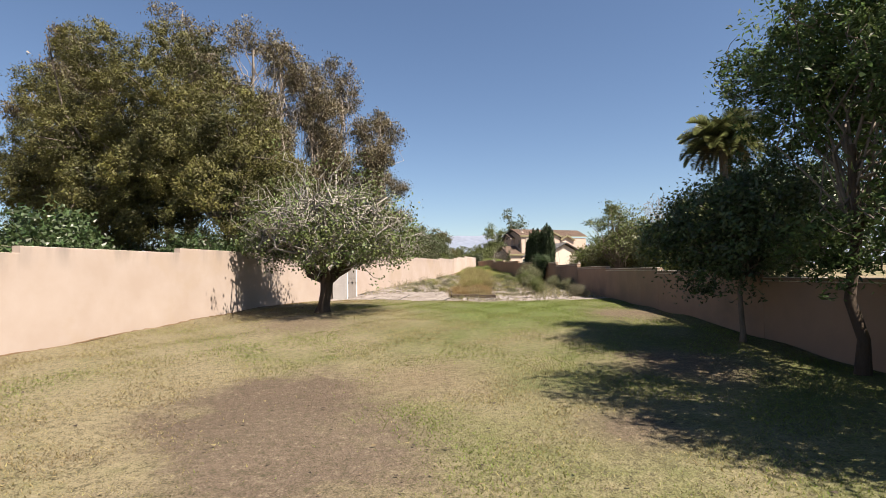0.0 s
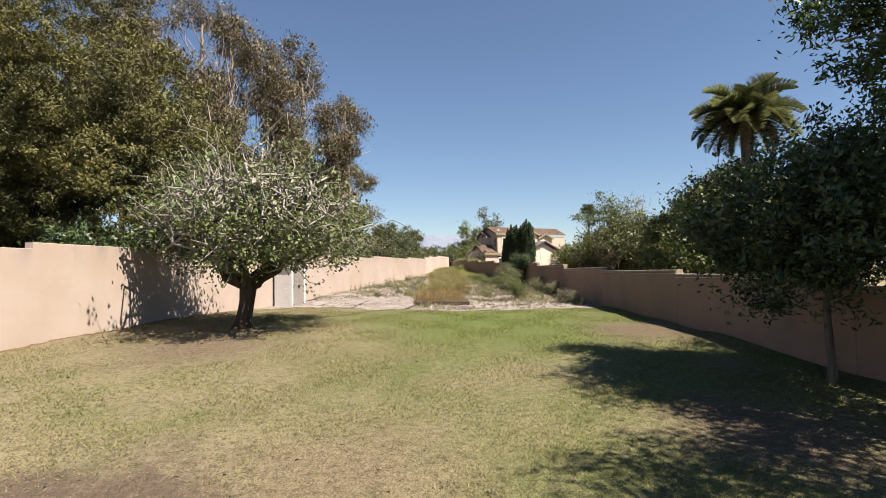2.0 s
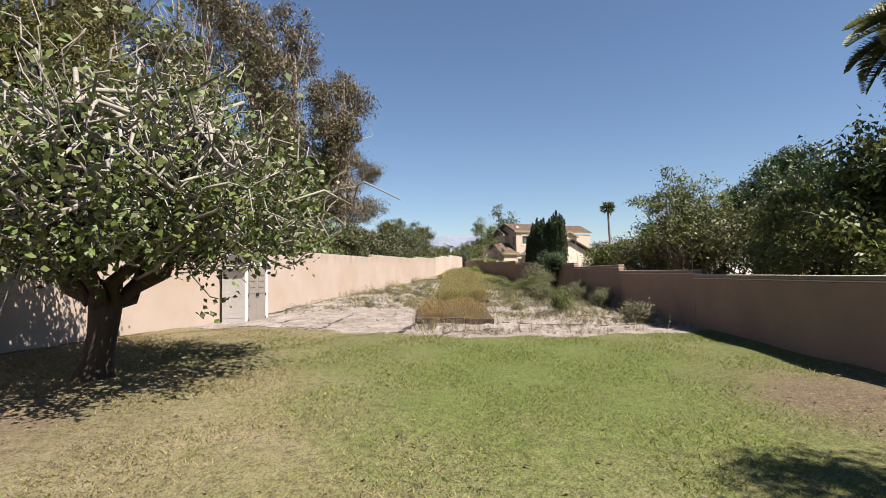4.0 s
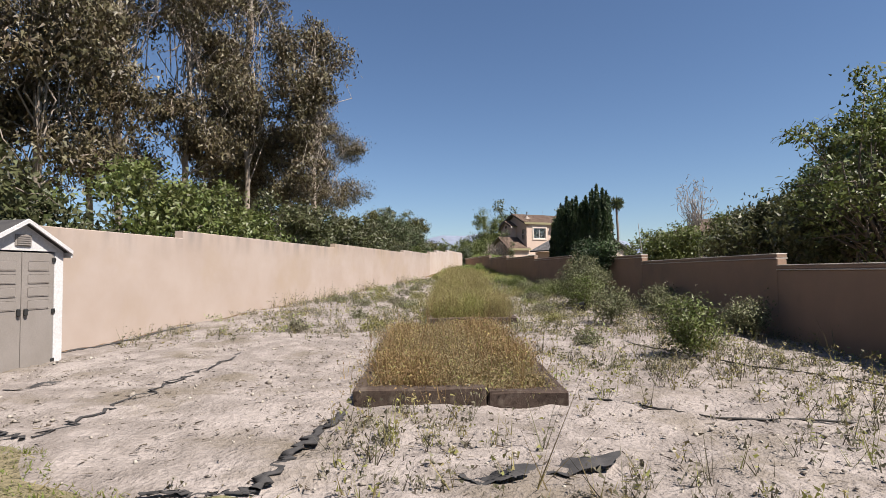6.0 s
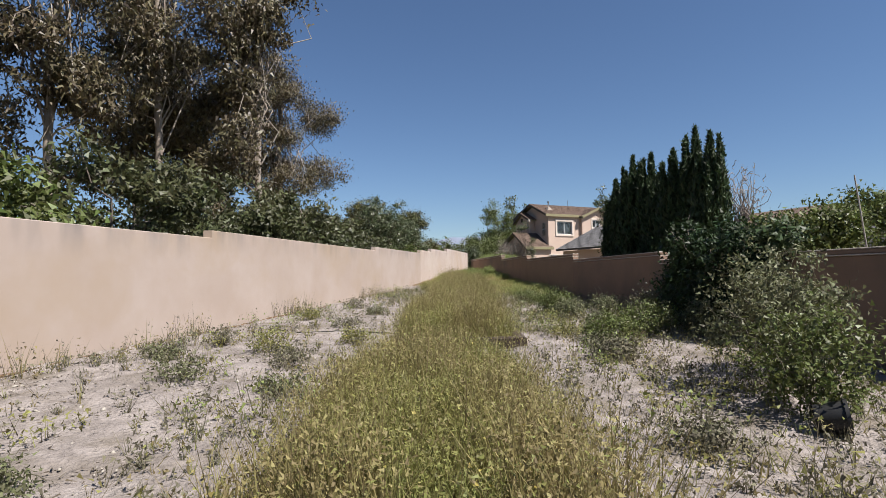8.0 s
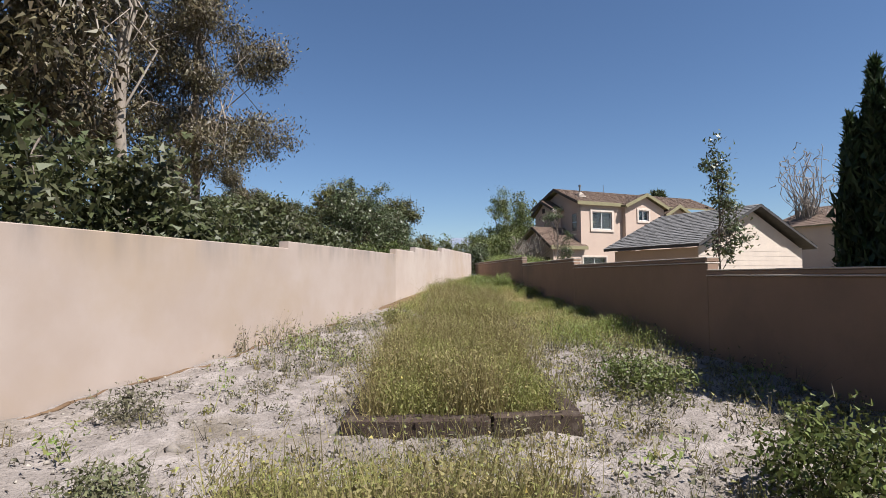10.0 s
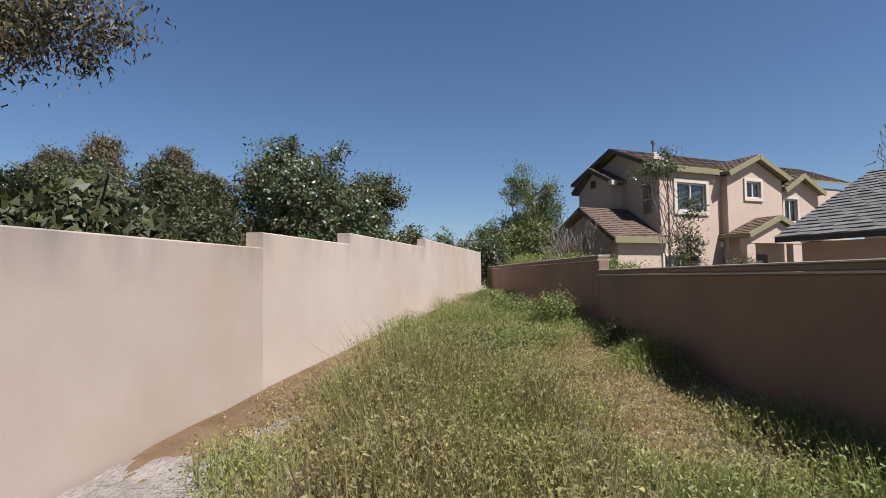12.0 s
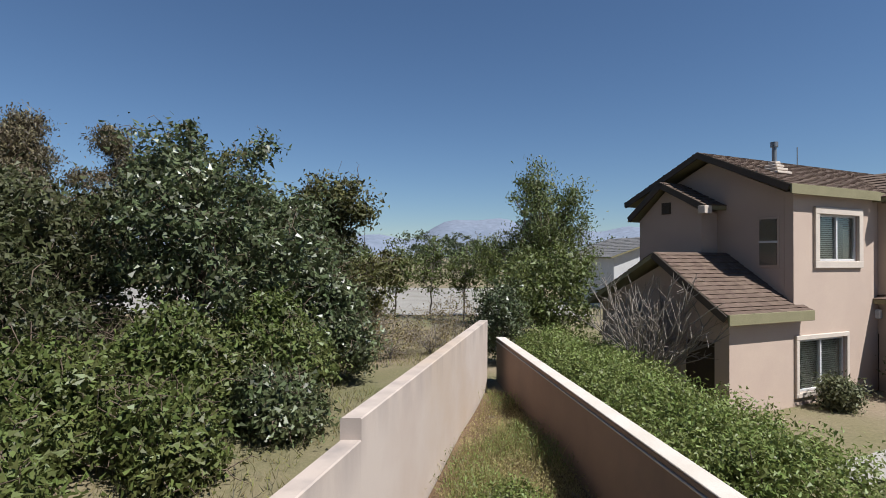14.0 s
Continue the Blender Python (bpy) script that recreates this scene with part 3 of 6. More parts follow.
# the fig tree on the lawn
def fig_tree(x, y):
    global rng
    rng = np.random.default_rng(5)
    z0 = float(lie(x, y)) - 0.05
    ob = thing("fig_tree", "low spreading fig tree with pale twisting branches and sparse leaves", "tree", pose(x, y, z0) @ Matrix.Scale(1.06, 4))
    # trunk and limbs: dark brown bark that also carries the crown's shade
    V, F = tube([(-0.05, 0, 0), (0.0, 0, 0.35), (0.08, 0, 0.8), (0.12, 0, 1.25), (0.14, 0.02, 1.6)], [0.34, 0.22, 0.21, 0.24, 0.20], 12)
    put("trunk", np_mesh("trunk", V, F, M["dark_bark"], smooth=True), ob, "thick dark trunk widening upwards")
    tips = []
    for i in range(9):
        a = i * 2.4 + 0.3
        e = np.array([2.0 * math.cos(a), 1.9 * math.sin(a), 2.35 + 0.75 * (i % 3)])
        V, F = limb((0.12 + 0.2 * math.cos(a), 0.2 * math.sin(a), 1.25), e, 0.125, 0.045, 0.04, 7, 0.05)
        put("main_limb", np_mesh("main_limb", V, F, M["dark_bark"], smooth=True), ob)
        tips.append(e)
    lobes = [(0.0, 0, 2.95, 3.4, 3.2, 1.15), (1.95, 0.1, 2.45, 1.9, 2.3, 0.65), (0.0, 0, 4.0, 1.9, 1.9, 0.95), (-1.7, -0.3, 2.75, 1.8, 2.3, 0.8), (0.2, -1.3, 2.85, 2.7, 2.0, 1.15), (-1.5, 0.8, 3.15, 2.0, 2.0, 1.1), (-2.2, 1.2, 2.75, 1.3, 1.6, 0.65)]
    lobes = [(x0 * 0.94, *q) for x0, *q in lobes]
    C, D = crown_centres(lobes, 900, 0.5)
    pieces = []
    ends = []
    core = np.array([0.1, 0.0, 1.9])
    for c, d in zip(C, D):
        if (c[0] < -1.0 and c[1] < -0.25 * (c[0] + 1.0)):
            continue
        out = unit(c - core)
        e = c + (out * 0.6 + rng.normal(size=3) * 0.5 + [0, 0, 0.25]) * rng.uniform(0.35, 0.9)
        pieces.append(limb(c - out * 0.25, e, rng.uniform(0.015, 0.029), 0.009, rng.uniform(-0.3, 0.35), 7, 0.09))
        ends.append(e)
    inner = C[~((C[:, 0] < -1.0) & (C[:, 1] < -0.25 * (C[:, 0] + 1.0)))]
    for c in inner[:220]:
        pieces.append(limb(tips[rng.integers(9)], c, 0.04, 0.02, rng.uniform(-0.1, 0.2), 7, 0.07))
    for c in inner[300:330]:
        out = unit(c - core)
        pieces.append(limb(c, c + out * rng.uniform(0.6, 1.1) + [0, 0, 0.3], 0.016, 0.007, rng.uniform(0.1, 0.3), 6, 0.08))
    V, F = joined(pieces)
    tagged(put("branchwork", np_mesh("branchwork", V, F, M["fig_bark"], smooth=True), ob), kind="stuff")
    ends = np.array(ends)
    ends = ends[ends[:, 0] < 3.5]
    leafy_end = ends[rng.uniform(0, 1, len(ends)) < np.clip(1.15 - 0.16 * (ends[:, 2] - 1.8), 0.4, 1)]
    L = np.repeat(leafy_end, 19, 0) + rng.normal(size=(len(leafy_end) * 19, 3)) * [0.19, 0.19, 0.14]
    low = C[(C[:, 2] < 3.1) & ~((C[:, 0] < -1.0) & (C[:, 1] < -0.25 * (C[:, 0] + 1.0)))][:300]
    L = np.concatenate([L, np.repeat(low, 22, 0) + rng.normal(size=(len(low) * 22, 3)) * [0.25, 0.25, 0.16]])
    V, F = kites(L, 0.105, 0.68, 0.9, kite=True)
    tagged(put("crown", np_mesh("crown", V, F, M["fig_leaf"]), ob), kind="stuff")
    return ob


fig_tree(-4.62, 21.5)

# trees along the east wall
tree("citrus_tree", "dark glossy evergreen tree with a pale slender trunk", (7.7, 14.1),
     [(-0.2, 0, 2.9, 2.1, 2.0, 1.6), (0.5, -0.4, 3.6, 1.6, 1.6, 1.5), (-0.7, 0.3, 2.6, 1.7, 1.6, 0.8), (0.9, 0.3, 2.6, 1.7, 1.6, 0.9)],
     (2.2, 0.075), 40, 230, 110, 0.38, 0.115, M["citrus_leaf"], M["bark"], group="trees along the east wall", fork=0.75)
tree("walnut_tree", "tall dark tree with long feathered leaves overhanging the lawn", (8.15, 10.7),
     [(0.3, 2.3, 6.2, 1.4, 1.5, 1.4), (0.2, 3.0, 7.4, 1.2, 1.3, 1.2), (1.3, 0.8, 8.2, 2.0, 2.2, 1.5), (1.4, 2.2, 7.2, 1.6, 2.0, 1.3), (0.7, 0, 2.7, 1.9, 2.1, 1.2), (0.4, 0.2, 5.6, 1.6, 1.8, 1.0), (1.3, 0.2, 6.6, 1.8, 2.0, 1.2), (2.4, -1.2, 4.4, 1.6, 2.0, 0.9)],
     (4.6, 0.12), 36, 490, 80, 0.36, 0.15, M["pinnate_leaf"], M["dark_bark"], group="trees along the east wall", aspect=0.34, fork=0.5, gap=0.3, twigs=130, droop=0.25, branch_mat=M["bark"], limb_r=0.28)
tree("walnut_tree", "tall dark tree with long feathered leaves overhanging the lawn", (8.25, 6.2),
     [(0.1, 0, 3.6, 2.4, 2.6, 1.8), (0.2, -0.4, 5.8, 2.4, 2.6, 2.0), (0.4, 0.6, 8.0, 2.2, 2.4, 1.6)],
     (4.4, 0.12), 50, 420, 74, 0.5, 0.17, M["pinnate_leaf"], M["dark_bark"], group="trees along the east wall", aspect=0.34, fork=0.5, droop=0.25)
tree("garden_tree", "airy green tree behind the brown wall", (12.9, 14.6),
     [(-0.2, 0, 6.0, 2.2, 2.6, 2.2), (0.6, -0.6, 8.0, 2.0, 2.4, 2.0)],
     (4.6, 0.2), 50, 240, 55, 0.55, 0.2, M["pinnate_leaf"], M["bark"], aspect=0.28, droop=0.4, fork=0.4, gap=0.2, twigs=60)
tree("garden_tree", "open young tree with upright leafy branches above the brown wall", (11.0, 34.0),
     [(-0.4, 0, 3.0, 1.5, 1.5, 1.3), (-1.0, 0.2, 4.1, 0.9, 0.8, 0.5), (0.2, 0.2, 4.6, 0.7, 0.7, 1.0), (1.0, 0, 3.8, 1.2, 1.2, 1.4), (-0.5, -0.2, 5.1, 0.3, 0.3, 0.6)],
     (2.6, 0.08), 70, 190, 46, 0.3, 0.12, M["green_leaf"], M["bark"], aspect=0.4, fork=0.3, gap=0.15, twigs=70, twig_r=0.010)
tree("garden_tree", "tall dark broad tree in a neighbouring garden", (29.5, 55.5),
     [(0, 0, 6.4, 4.2, 4.2, 2.8), (-1.5, -1.0, 4.8, 3.4, 3.4, 2.4), (1.8, 0.5, 8.6, 2.6, 2.6, 2.2), (-3.0, 0, 5.4, 2.0, 2.0, 1.4)],
     (5.0, 0.3), 40, 460, 90, 0.7, 0.26, M["citrus_leaf"], M["bark"], fork=0.4, gap=0.4)

# dense trees behind the west wall, near
def lumps(lobes, n, size, hollow=False):
    """Smaller lobes set over the outside of larger ones, so that the crown bulges."""
    out = [] if hollow else list(lobes)
    for x, y, z, rx, ry, rz in lobes:
        for d in unit(rng.normal(size=(n, 3)) + [0.15, -0.4, 0.15]):
            k = rng.uniform(0.7, 1.25) * size
            out.append((x + d[0] * rx * 0.85, y + d[1] * ry * 0.85, z + d[2] * rz * 0.85, k, k, k * 0.85))
    return out


near_grove = [(-10.8, 27.6, 11.6, 3.7), (-14.6, 29.4, 15.8, 3.8), (-18.6, 30.4, 16.0, 3.9), (-23.5, 33.0, 14.5, 3.8)]
for i, (x, y, h, r) in enumerate(near_grove):
    tree("pepper_tree", "large olive-green tree with dense drooping foliage behind the wall", (x, y),
         lumps([(0, 0, h * 0.66, r * 0.8, r * 0.8, h * 0.27), (r * 0.35, -0.3 * r, h * 0.42, r * 0.75, r * 0.7, h * 0.24), (-r * 0.35, 0.2 * r, h * 0.45, r * 0.75, r * 0.75, h * 0.26)], 11, 1.5, True),
         (h * 0.55, 0.3), 30, 950, 90, 0.34, 0.15, M["olive_leaf"], M["bark"], group="trees behind the west wall", aspect=0.32, droop=0.5, gap=0.74, up=0.6)

# dark leaf colour here holds the shade under the grove
for x, y, h, r in ((-11.4, 31.0, 4.0, 2.2), (-15.0, 32.5, 4.2, 2.6), (-19.2, 34.0, 4.4, 2.8), (-23.0, 35.5, 4.6, 3.0), (-14.2, 20.0, 4.6, 2.4), (-17.0, 24.0, 4.2, 2.4)):
    tree("shrub", "dark undergrowth shaded by the trees behind the wall", (x, y), lumps([(0, 0, h * 0.5, r, r * 0.8, h * 0.42)], 6, r * 0.35), (h * 0.4, 0.08), 12, 150, 60, 0.45, 0.2, M["citrus_leaf"], M["bark"], "shrub", "undergrowth behind the west wall", gap=0.5)

# tall eucalypts, farther along
gums = [(-6.8, 62.5, 20.5, 3.0), (-11.0, 60.5, 25.0, 3.8), (-15.5, 53.0, 24.5, 4.6), (-19.5, 57.0, 28.5, 5.2), (-25.0, 54.0, 28.0, 5.2), (-33.0, 48.0, 24.0, 4.5), (-13.2, 63.0, 18.0, 4.0), (-20.5, 45.0, 21.0, 4.8), (-7.9, 70.2, 14.6, 3.7),
        (-27.0, 40.0, 18.0, 4.2), (-12.6, 67.0, 15.0, 3.4), (-15.0, 46.0, 16.0, 4.0), (-13.4, 56.5, 22.0, 3.6), (-27.0, 107.0, 14.6, 3.4), (-33.0, 110.0, 14.0, 3.8), (-20.5, 108.0, 13.0, 2.8)]
for i, (x, y, h, r) in enumerate(gums):
    lob = []
    for k in range(13):
        a = rng.uniform(0, 2 * np.pi)
        q = rng.uniform(0.2, 0.85) * r * (1.0 if k < 11 else 0.4)
        hz = h * ((0.40 if 69 < y < 71 else 0.30) + (0.54 if 69 < y < 71 else 0.64) * (k + rng.uniform(0, 1)) / 13)
        lob.append((q * np.cos(a), q * np.sin(a), hz, r * rng.uniform(0.3, 0.5), r * rng.uniform(0.3, 0.5), h * rng.uniform(0.05, 0.085)))
    tree("eucalyptus", "tall eucalyptus with a pale trunk and sparse olive-brown foliage", (x, y), lob, (h * 0.86, 0.20), 60, 300 if 52 < y < 66 else 400, 130 if 69 < y < 71 else 60, 0.66, 0.17 if 69 < y < 71 else 0.28, M["euc_leaf"], M["euc_bark"],
         group="eucalyptus grove", limb_r=0.26, aspect=0.32, droop=0.8, fork=0.3, gap=0.3, up=0.5)

# shrubs along the back of the west wall
shrubs = [(28.5, 2.2, 4.2, 2.0), (33.5, 2.6, 4.8, 2.2), (38.0, 2.4, 4.9, 2.2), (42.5, 2.8, 4.6, 2.2), (47.0, 2.6, 5.0, 2.3), (51.5, 2.8, 5.2, 2.3), (56.0, 2.8, 4.4, 2.1), (60.0, 2.8, 3.6, 1.9), (64.5, 3.4, 2.7, 1.7), (24.0, 2.6, 3.9, 2.0), (18.0, 3.2, 3.4, 2.0), (12.0, 3.0, 5.4, 2.4)]
# from y 15 to 30 the grove's deep shade is put into a darker leaf
for y, off, h, r in shrubs:
    tree("shrub", "leafy green shrub crowding the back of the wall", (float(left_x(y)) - off, y),
         lumps([(0, 0, h * 0.52, r * 0.8, r * 0.9, h * 0.36), (0.3 * r, 0.5 * r, h * 0.45, r * 0.7, r * 0.8, h * 0.32)], 6, r * 0.3),
         (h * 0.4, 0.09), 14, 170, 66, 0.42, 0.16, M["citrus_leaf" if 15 < y < 30 else "shrub_leaf" if int(y) % 2 or y > 55 else "green_leaf"], M["bark"], "shrub", "shrubs behind the west wall", gap=0.6, twigs=20)

# thicket past the end of the west wall
thicket = [(-2.2, 80.5, 6.2, 2.6, "shrub_leaf"), (-5.6, 79.5, 5.2, 2.8, "shrub_leaf"), (-9.5, 79.0, 5.0, 3.0, "shrub_leaf"), (0.2, 86.0, 6.0, 2.2, "shrub_leaf"), (-0.8, 82.6, 5.2, 2.2, "shrub_leaf"), (-7.6, 81.6, 5.6, 2.6, "shrub_leaf"), (-14.0, 80.0, 5.2, 3.2, "shrub_leaf"), (-3.6, 84.0, 6.6, 2.6, "shrub_leaf"), (-19.0, 84.0, 5.6, 3.4, "shrub_leaf"),
           (-4.0, 76.2, 3.4, 1.7, "shrub_leaf"), (-7.6, 75.4, 3.8, 2.1, "shrub_leaf"), (0.3, 78.6, 2.2, 1.1, "green_leaf"), (-1.1, 77.0, 2.0, 1.2, "green_leaf"), (-2.4, 75.4, 1.8, 1.1, "green_leaf"), (1.2, 81.0, 2.4, 1.1, "shrub_leaf"), (-4.4, 73.4, 1.9, 1.3, "shrub_leaf"),
           (-7.0, 72.0, 3.6, 1.8, "shrub_leaf"), (-11.5, 74.6, 4.2, 2.3, "shrub_leaf"), (-9.5, 69.5, 4.2, 2.0, "shrub_leaf"), (-0.2, 74.8, 1.0, 0.7, "green_leaf"), (-1.6, 73.2, 0.9, 0.8, "green_leaf"), (-13.5, 70.0, 3.6, 2.2, "shrub_leaf"), (0.9, 76.8, 1.0, 0.7, "shrub_leaf")]
for i, (x, y, h, r, lm) in enumerate(thicket):
    lob = lumps([(0, 0, h * 0.55, r * 0.8, r * 0.8, h * 0.32), (0.4 * r, -0.3 * r, h * 0.40, r * 0.7, r * 0.7, h * 0.28), (-0.3 * r, 0.2 * r, h * 0.78, r * 0.4, r * 0.4, h * 0.18)], 12, r * 0.32, True)
    for k in range(9 if h > 3 else 4):
        a, q = rng.uniform(0, 2 * np.pi), rng.uniform(0.1, 0.75) * r
        lob.append((q * np.cos(a), q * np.sin(a), h * (0.98 - 0.22 * q / r) + rng.uniform(-0.2, 0.2), 0.16 * r, 0.16 * r, 0.13 * h))
    lm = lm if lm != "shrub_leaf" else ("thicket_leaf", "shrub_leaf", "thicket_leaf", "olive_leaf")[i % 4]
    tree("thicket_tree" if h > 5 else "thicket_shrub", "dense dark tree in the thicket beyond the wall" if h > 5 else "tangled shrub with dry brown twigs beyond the wall", (x, y), lob,
         (h * 0.45, 0.07), 60, 250 if h > 4 else 190, 62, 0.40 if h > 4 else 0.34, 0.16 if h > 4 else 0.125, M[lm], M["bark"], "tree" if h > 5 else "shrub", "thicket", gap=0.5, twigs=150, twig_r=0.015, branch_mat=M["brown_twig"])
for x, y, h, r in ((-3.2, 77.6, 1.9, 0.9), (-5.6, 76.6, 2.2, 1.0), (-1.6, 78.8, 1.7, 0.8)):
    tree("dry_bush", "bare brown bush tangled under the thicket", (x, y), [(0, 0, h * 0.55, r, r, h * 0.45)], (0.3, 0.05), 60, 160, 2, 0.5, 0.06, M["russet_leaf"], M["brown_twig"], "bush", "dry bushes", twigs=200, fork=0.1, twig_r=0.010)
def bare_bush(x, y, h, r):
    """Stems that fan out from one foot, each with forked thin twigs."""
    local = np.random.default_rng(21)
    ob = thing("bare_bush", "leafless grey bush with many thin upright twigs", "bush", pose(x, y, float(lie(x, y)) - 0.03))
    for i in range(38):
        a, q = i * 2.4, r * math.sqrt((i + 0.5) / 38)
        tip = np.array([q * math.cos(a) + 0.35, q * math.sin(a), h * (1.0 - 0.3 * (q / r) ** 2) * local.uniform(0.85, 1.08)])
        t = np.linspace(0, 1, 8)[:, None]
        P = np.array([0.1 * math.cos(a), 0.1 * math.sin(a), 0.0]) * (1 - t) + tip * t
        P[:, :2] -= tip[:2] * 0.35 * np.sin(np.pi * t) * 0.6
        P[1:-1] += local.normal(size=(6, 3)) * 0.03
        pieces = [tube(P, np.linspace(0.026, 0.007, 8), 5)]
        for k in range(9):
            s0 = local.uniform(0.35, 0.95)
            b = np.array([np.interp(s0, t[:, 0], P[:, m]) for m in range(3)])
            d = unit(tip * [0.6, 0.6, 0.5] + local.normal(size=3) * 0.55 * np.array([1, 1, 0.5]) + [0, 0, 0.5])
            e = b + d * local.uniform(0.35, 0.8)
            m = (b + e) / 2 + local.normal(size=3) * 0.04
            pieces.append(tube([b, m, e], [0.013, 0.010, 0.006], 4))
            for n in range(2):
                g = m + (e - m) * local.uniform(0, 0.7)
                pieces.append(tube([g, g + unit(d + local.normal(size=3) * 0.6) * local.uniform(0.15, 0.35)], [0.006, 0.004], 4))
        V, F = joined(pieces)
        put("stem", np_mesh("stem", V, F, M["dead_twig"], smooth=True), ob)
    return ob


bare_bush(8.4, 78.6, 2.5, 1.7)

# trees beyond the house and far tree line
tree("pepper_tree", "light green feathery tree beyond the walls", (8.8, 93.0), [(0, 0, 5.2, 1.7, 1.7, 2.2), (-0.7, 0, 3.2, 2.5, 2.2, 1.7), (1.5, 0, 5.6, 0.8, 0.8, 1.5), (-0.3, 0, 7.0, 0.8, 0.8, 1.0), (0.6, 0, 3.4, 2.2, 2.0, 1.6)], (3.5, 0.18), 30, 190, 120, 0.5, 0.17, M["green_leaf"], M["bark"], aspect=0.3, droop=0.7)
# added shrub: its dark mass stands in for the shade in the gap
tree("shrub", "shrub added to darken the gap between the wall ends", (5.7, 82.6), [(0, 0, 1.3, 0.8, 0.8, 1.2)], (0.8, 0.05), 12, 90, 60, 0.3, 0.11, M["thicket_leaf"], M["bark"], "shrub")
tree("shrub", "green shrub behind the corner of the walls", (7.6, 86.0), [(0, 0, 2.0, 2.0, 1.8, 1.6)], (0.8, 0.08), 12, 120, 70, 0.45, 0.15, M["green_leaf"], M["bark"], "shrub")

far_trees = []
for i in range(46):
    a = rng.uniform(-0.75, 0.75)
    d = rng.uniform(105, 190)
    far_trees.append((d * math.tan(a) + 4, 40 + d, rng.uniform(5, 9.5), rng.uniform(3, 5.5)))
for x, y, h, r in far_trees:
    tree("far_tree", "distant round green tree", (x, y), [(0, 0, h * 0.6, r, r, h * 0.4)], (h * 0.4, 0.2), 6, 60, 30, 0.9, 0.55, M["far_leaf"], M["bark"], "tree", "distant trees", gap=0.6)
tree("far_tree", "distant tall slim tree over the rooftops", (22.5, 168.0), [(0, 0, 14, 3.6, 3.6, 6), (0, 0, 9, 4.5, 4.5, 4)], (10, 0.3), 12, 80, 40, 1.1, 0.6, M["far_leaf"], M["bark"], "tree", "distant trees")

# planting behind the east wall
east = [("shrub", 11.6, 27.0, 4.6, 2.4, "green_leaf"), ("shrub", 12.6, 31.5, 4.2, 2.2, "shrub_leaf"), ("shrub", 12.0, 36.4, 4.0, 2.0, "shrub_leaf"), ("shrub", 11.0, 22.0, 3.6, 2.0, "green_leaf"), ("shrub", 14.6, 25.0, 6.6, 3.2, "citrus_leaf"), ("shrub", 12.6, 19.5, 5.6, 2.6, "citrus_leaf"), ("shrub", 11.6, 24.3, 5.7, 2.2, "green_leaf"), ("shrub", 17.5, 28.5, 6.6, 2.8, "citrus_leaf"),
        ("shrub", 17.6, 36.5, 6.6, 2.3, "citrus_leaf"), ("shrub", 13.2, 38.0, 4.6, 1.7, "shrub_leaf"), ("shrub", 15.0, 45.0, 3.6, 2.4, "shrub_leaf"), ("shrub", 17.5, 49.0, 4.2, 2.6, "shrub_leaf"), ("shrub", 14.0, 52.5, 3.4, 2.2, "green_leaf"), ("shrub", 20.0, 55.0, 4.2, 2.8, "green_leaf"),
        ("shrub", 19.5, 42.0, 5.4, 2.6, "shrub_leaf"), ("shrub", 12.6, 41.0, 3.6, 1.9, "shrub_leaf")]
for nm, x, y, h, r, lm in east:
    tree(nm, "leafy garden shrub rising above the wall", (x, y), lumps([(0, 0, h * 0.52, r * 0.8, r * 0.8, h * 0.36), (0.4 * r, -0.4 * r, h * 0.66, r * 0.5, r * 0.5, h * 0.24)], 7, r * 0.3), (h * 0.5, 0.1), 14, 190, 66, 0.42, 0.16, M[lm], M["bark"], "shrub", "garden shrubs behind the east wall", gap=0.5, twigs=12)


def cypress(x, y, h, r):
    z0 = float(lie(x, y))
    ob = thing("cypress", "slim dark Italian cypress in a tight row", "tree", pose(x, y, z0), "cypress row")
    V, F = tube([(0, 0, -0.05), (0, 0, h * 0.5)], [0.08, 0.04], 7)
    put("trunk", np_mesh("trunk", V, F, M["bark"]), ob)
    Cs, As = [], []
    spires = [(0, 0, h, r * 0.7, 3600)] + [(0.3 * math.cos(k), 0.3 * math.sin(k), h * rng.uniform(0.82, 0.98), r * 0.42, 1400) for k in range(6)]
    for ox, oy, hh, rr, n in spires:
        t = rng.uniform(0.02, 1, n)
        prof = rr * np.interp(t, [0, 0.1, 0.66, 0.84, 1], [0.75, 1.05, 1.0, 0.42, 0.03])
        a = rng.uniform(0, 2 * np.pi, n)
        q = prof * rng.uniform(0.5, 1.05, n) * (1 + 0.18 * np.sin(5 * a + 9 * t))
        Cs.append(np.column_stack([ox + q * np.cos(a), oy + q * np.sin(a), t * hh]))
        As.append(np.column_stack([np.cos(a) * 0.25, np.sin(a) * 0.25, np.ones(n)]))
    C, A = np.concatenate(Cs), np.concatenate(As)
    V, F = kites(C, 0.2, 0.26, 0.1, A)
    put("crown", np_mesh("crown", V, F, M["cypress_leaf"]), ob)
    return ob


for i in range(8):
    cypress(9.55 - 0.16 * i + 0.1 * math.sin(i * 2.1), 48.0 + 0.62 * i, 4.75 + 0.35 * math.sin(i * 1.7) - 0.06 * i, 0.47)


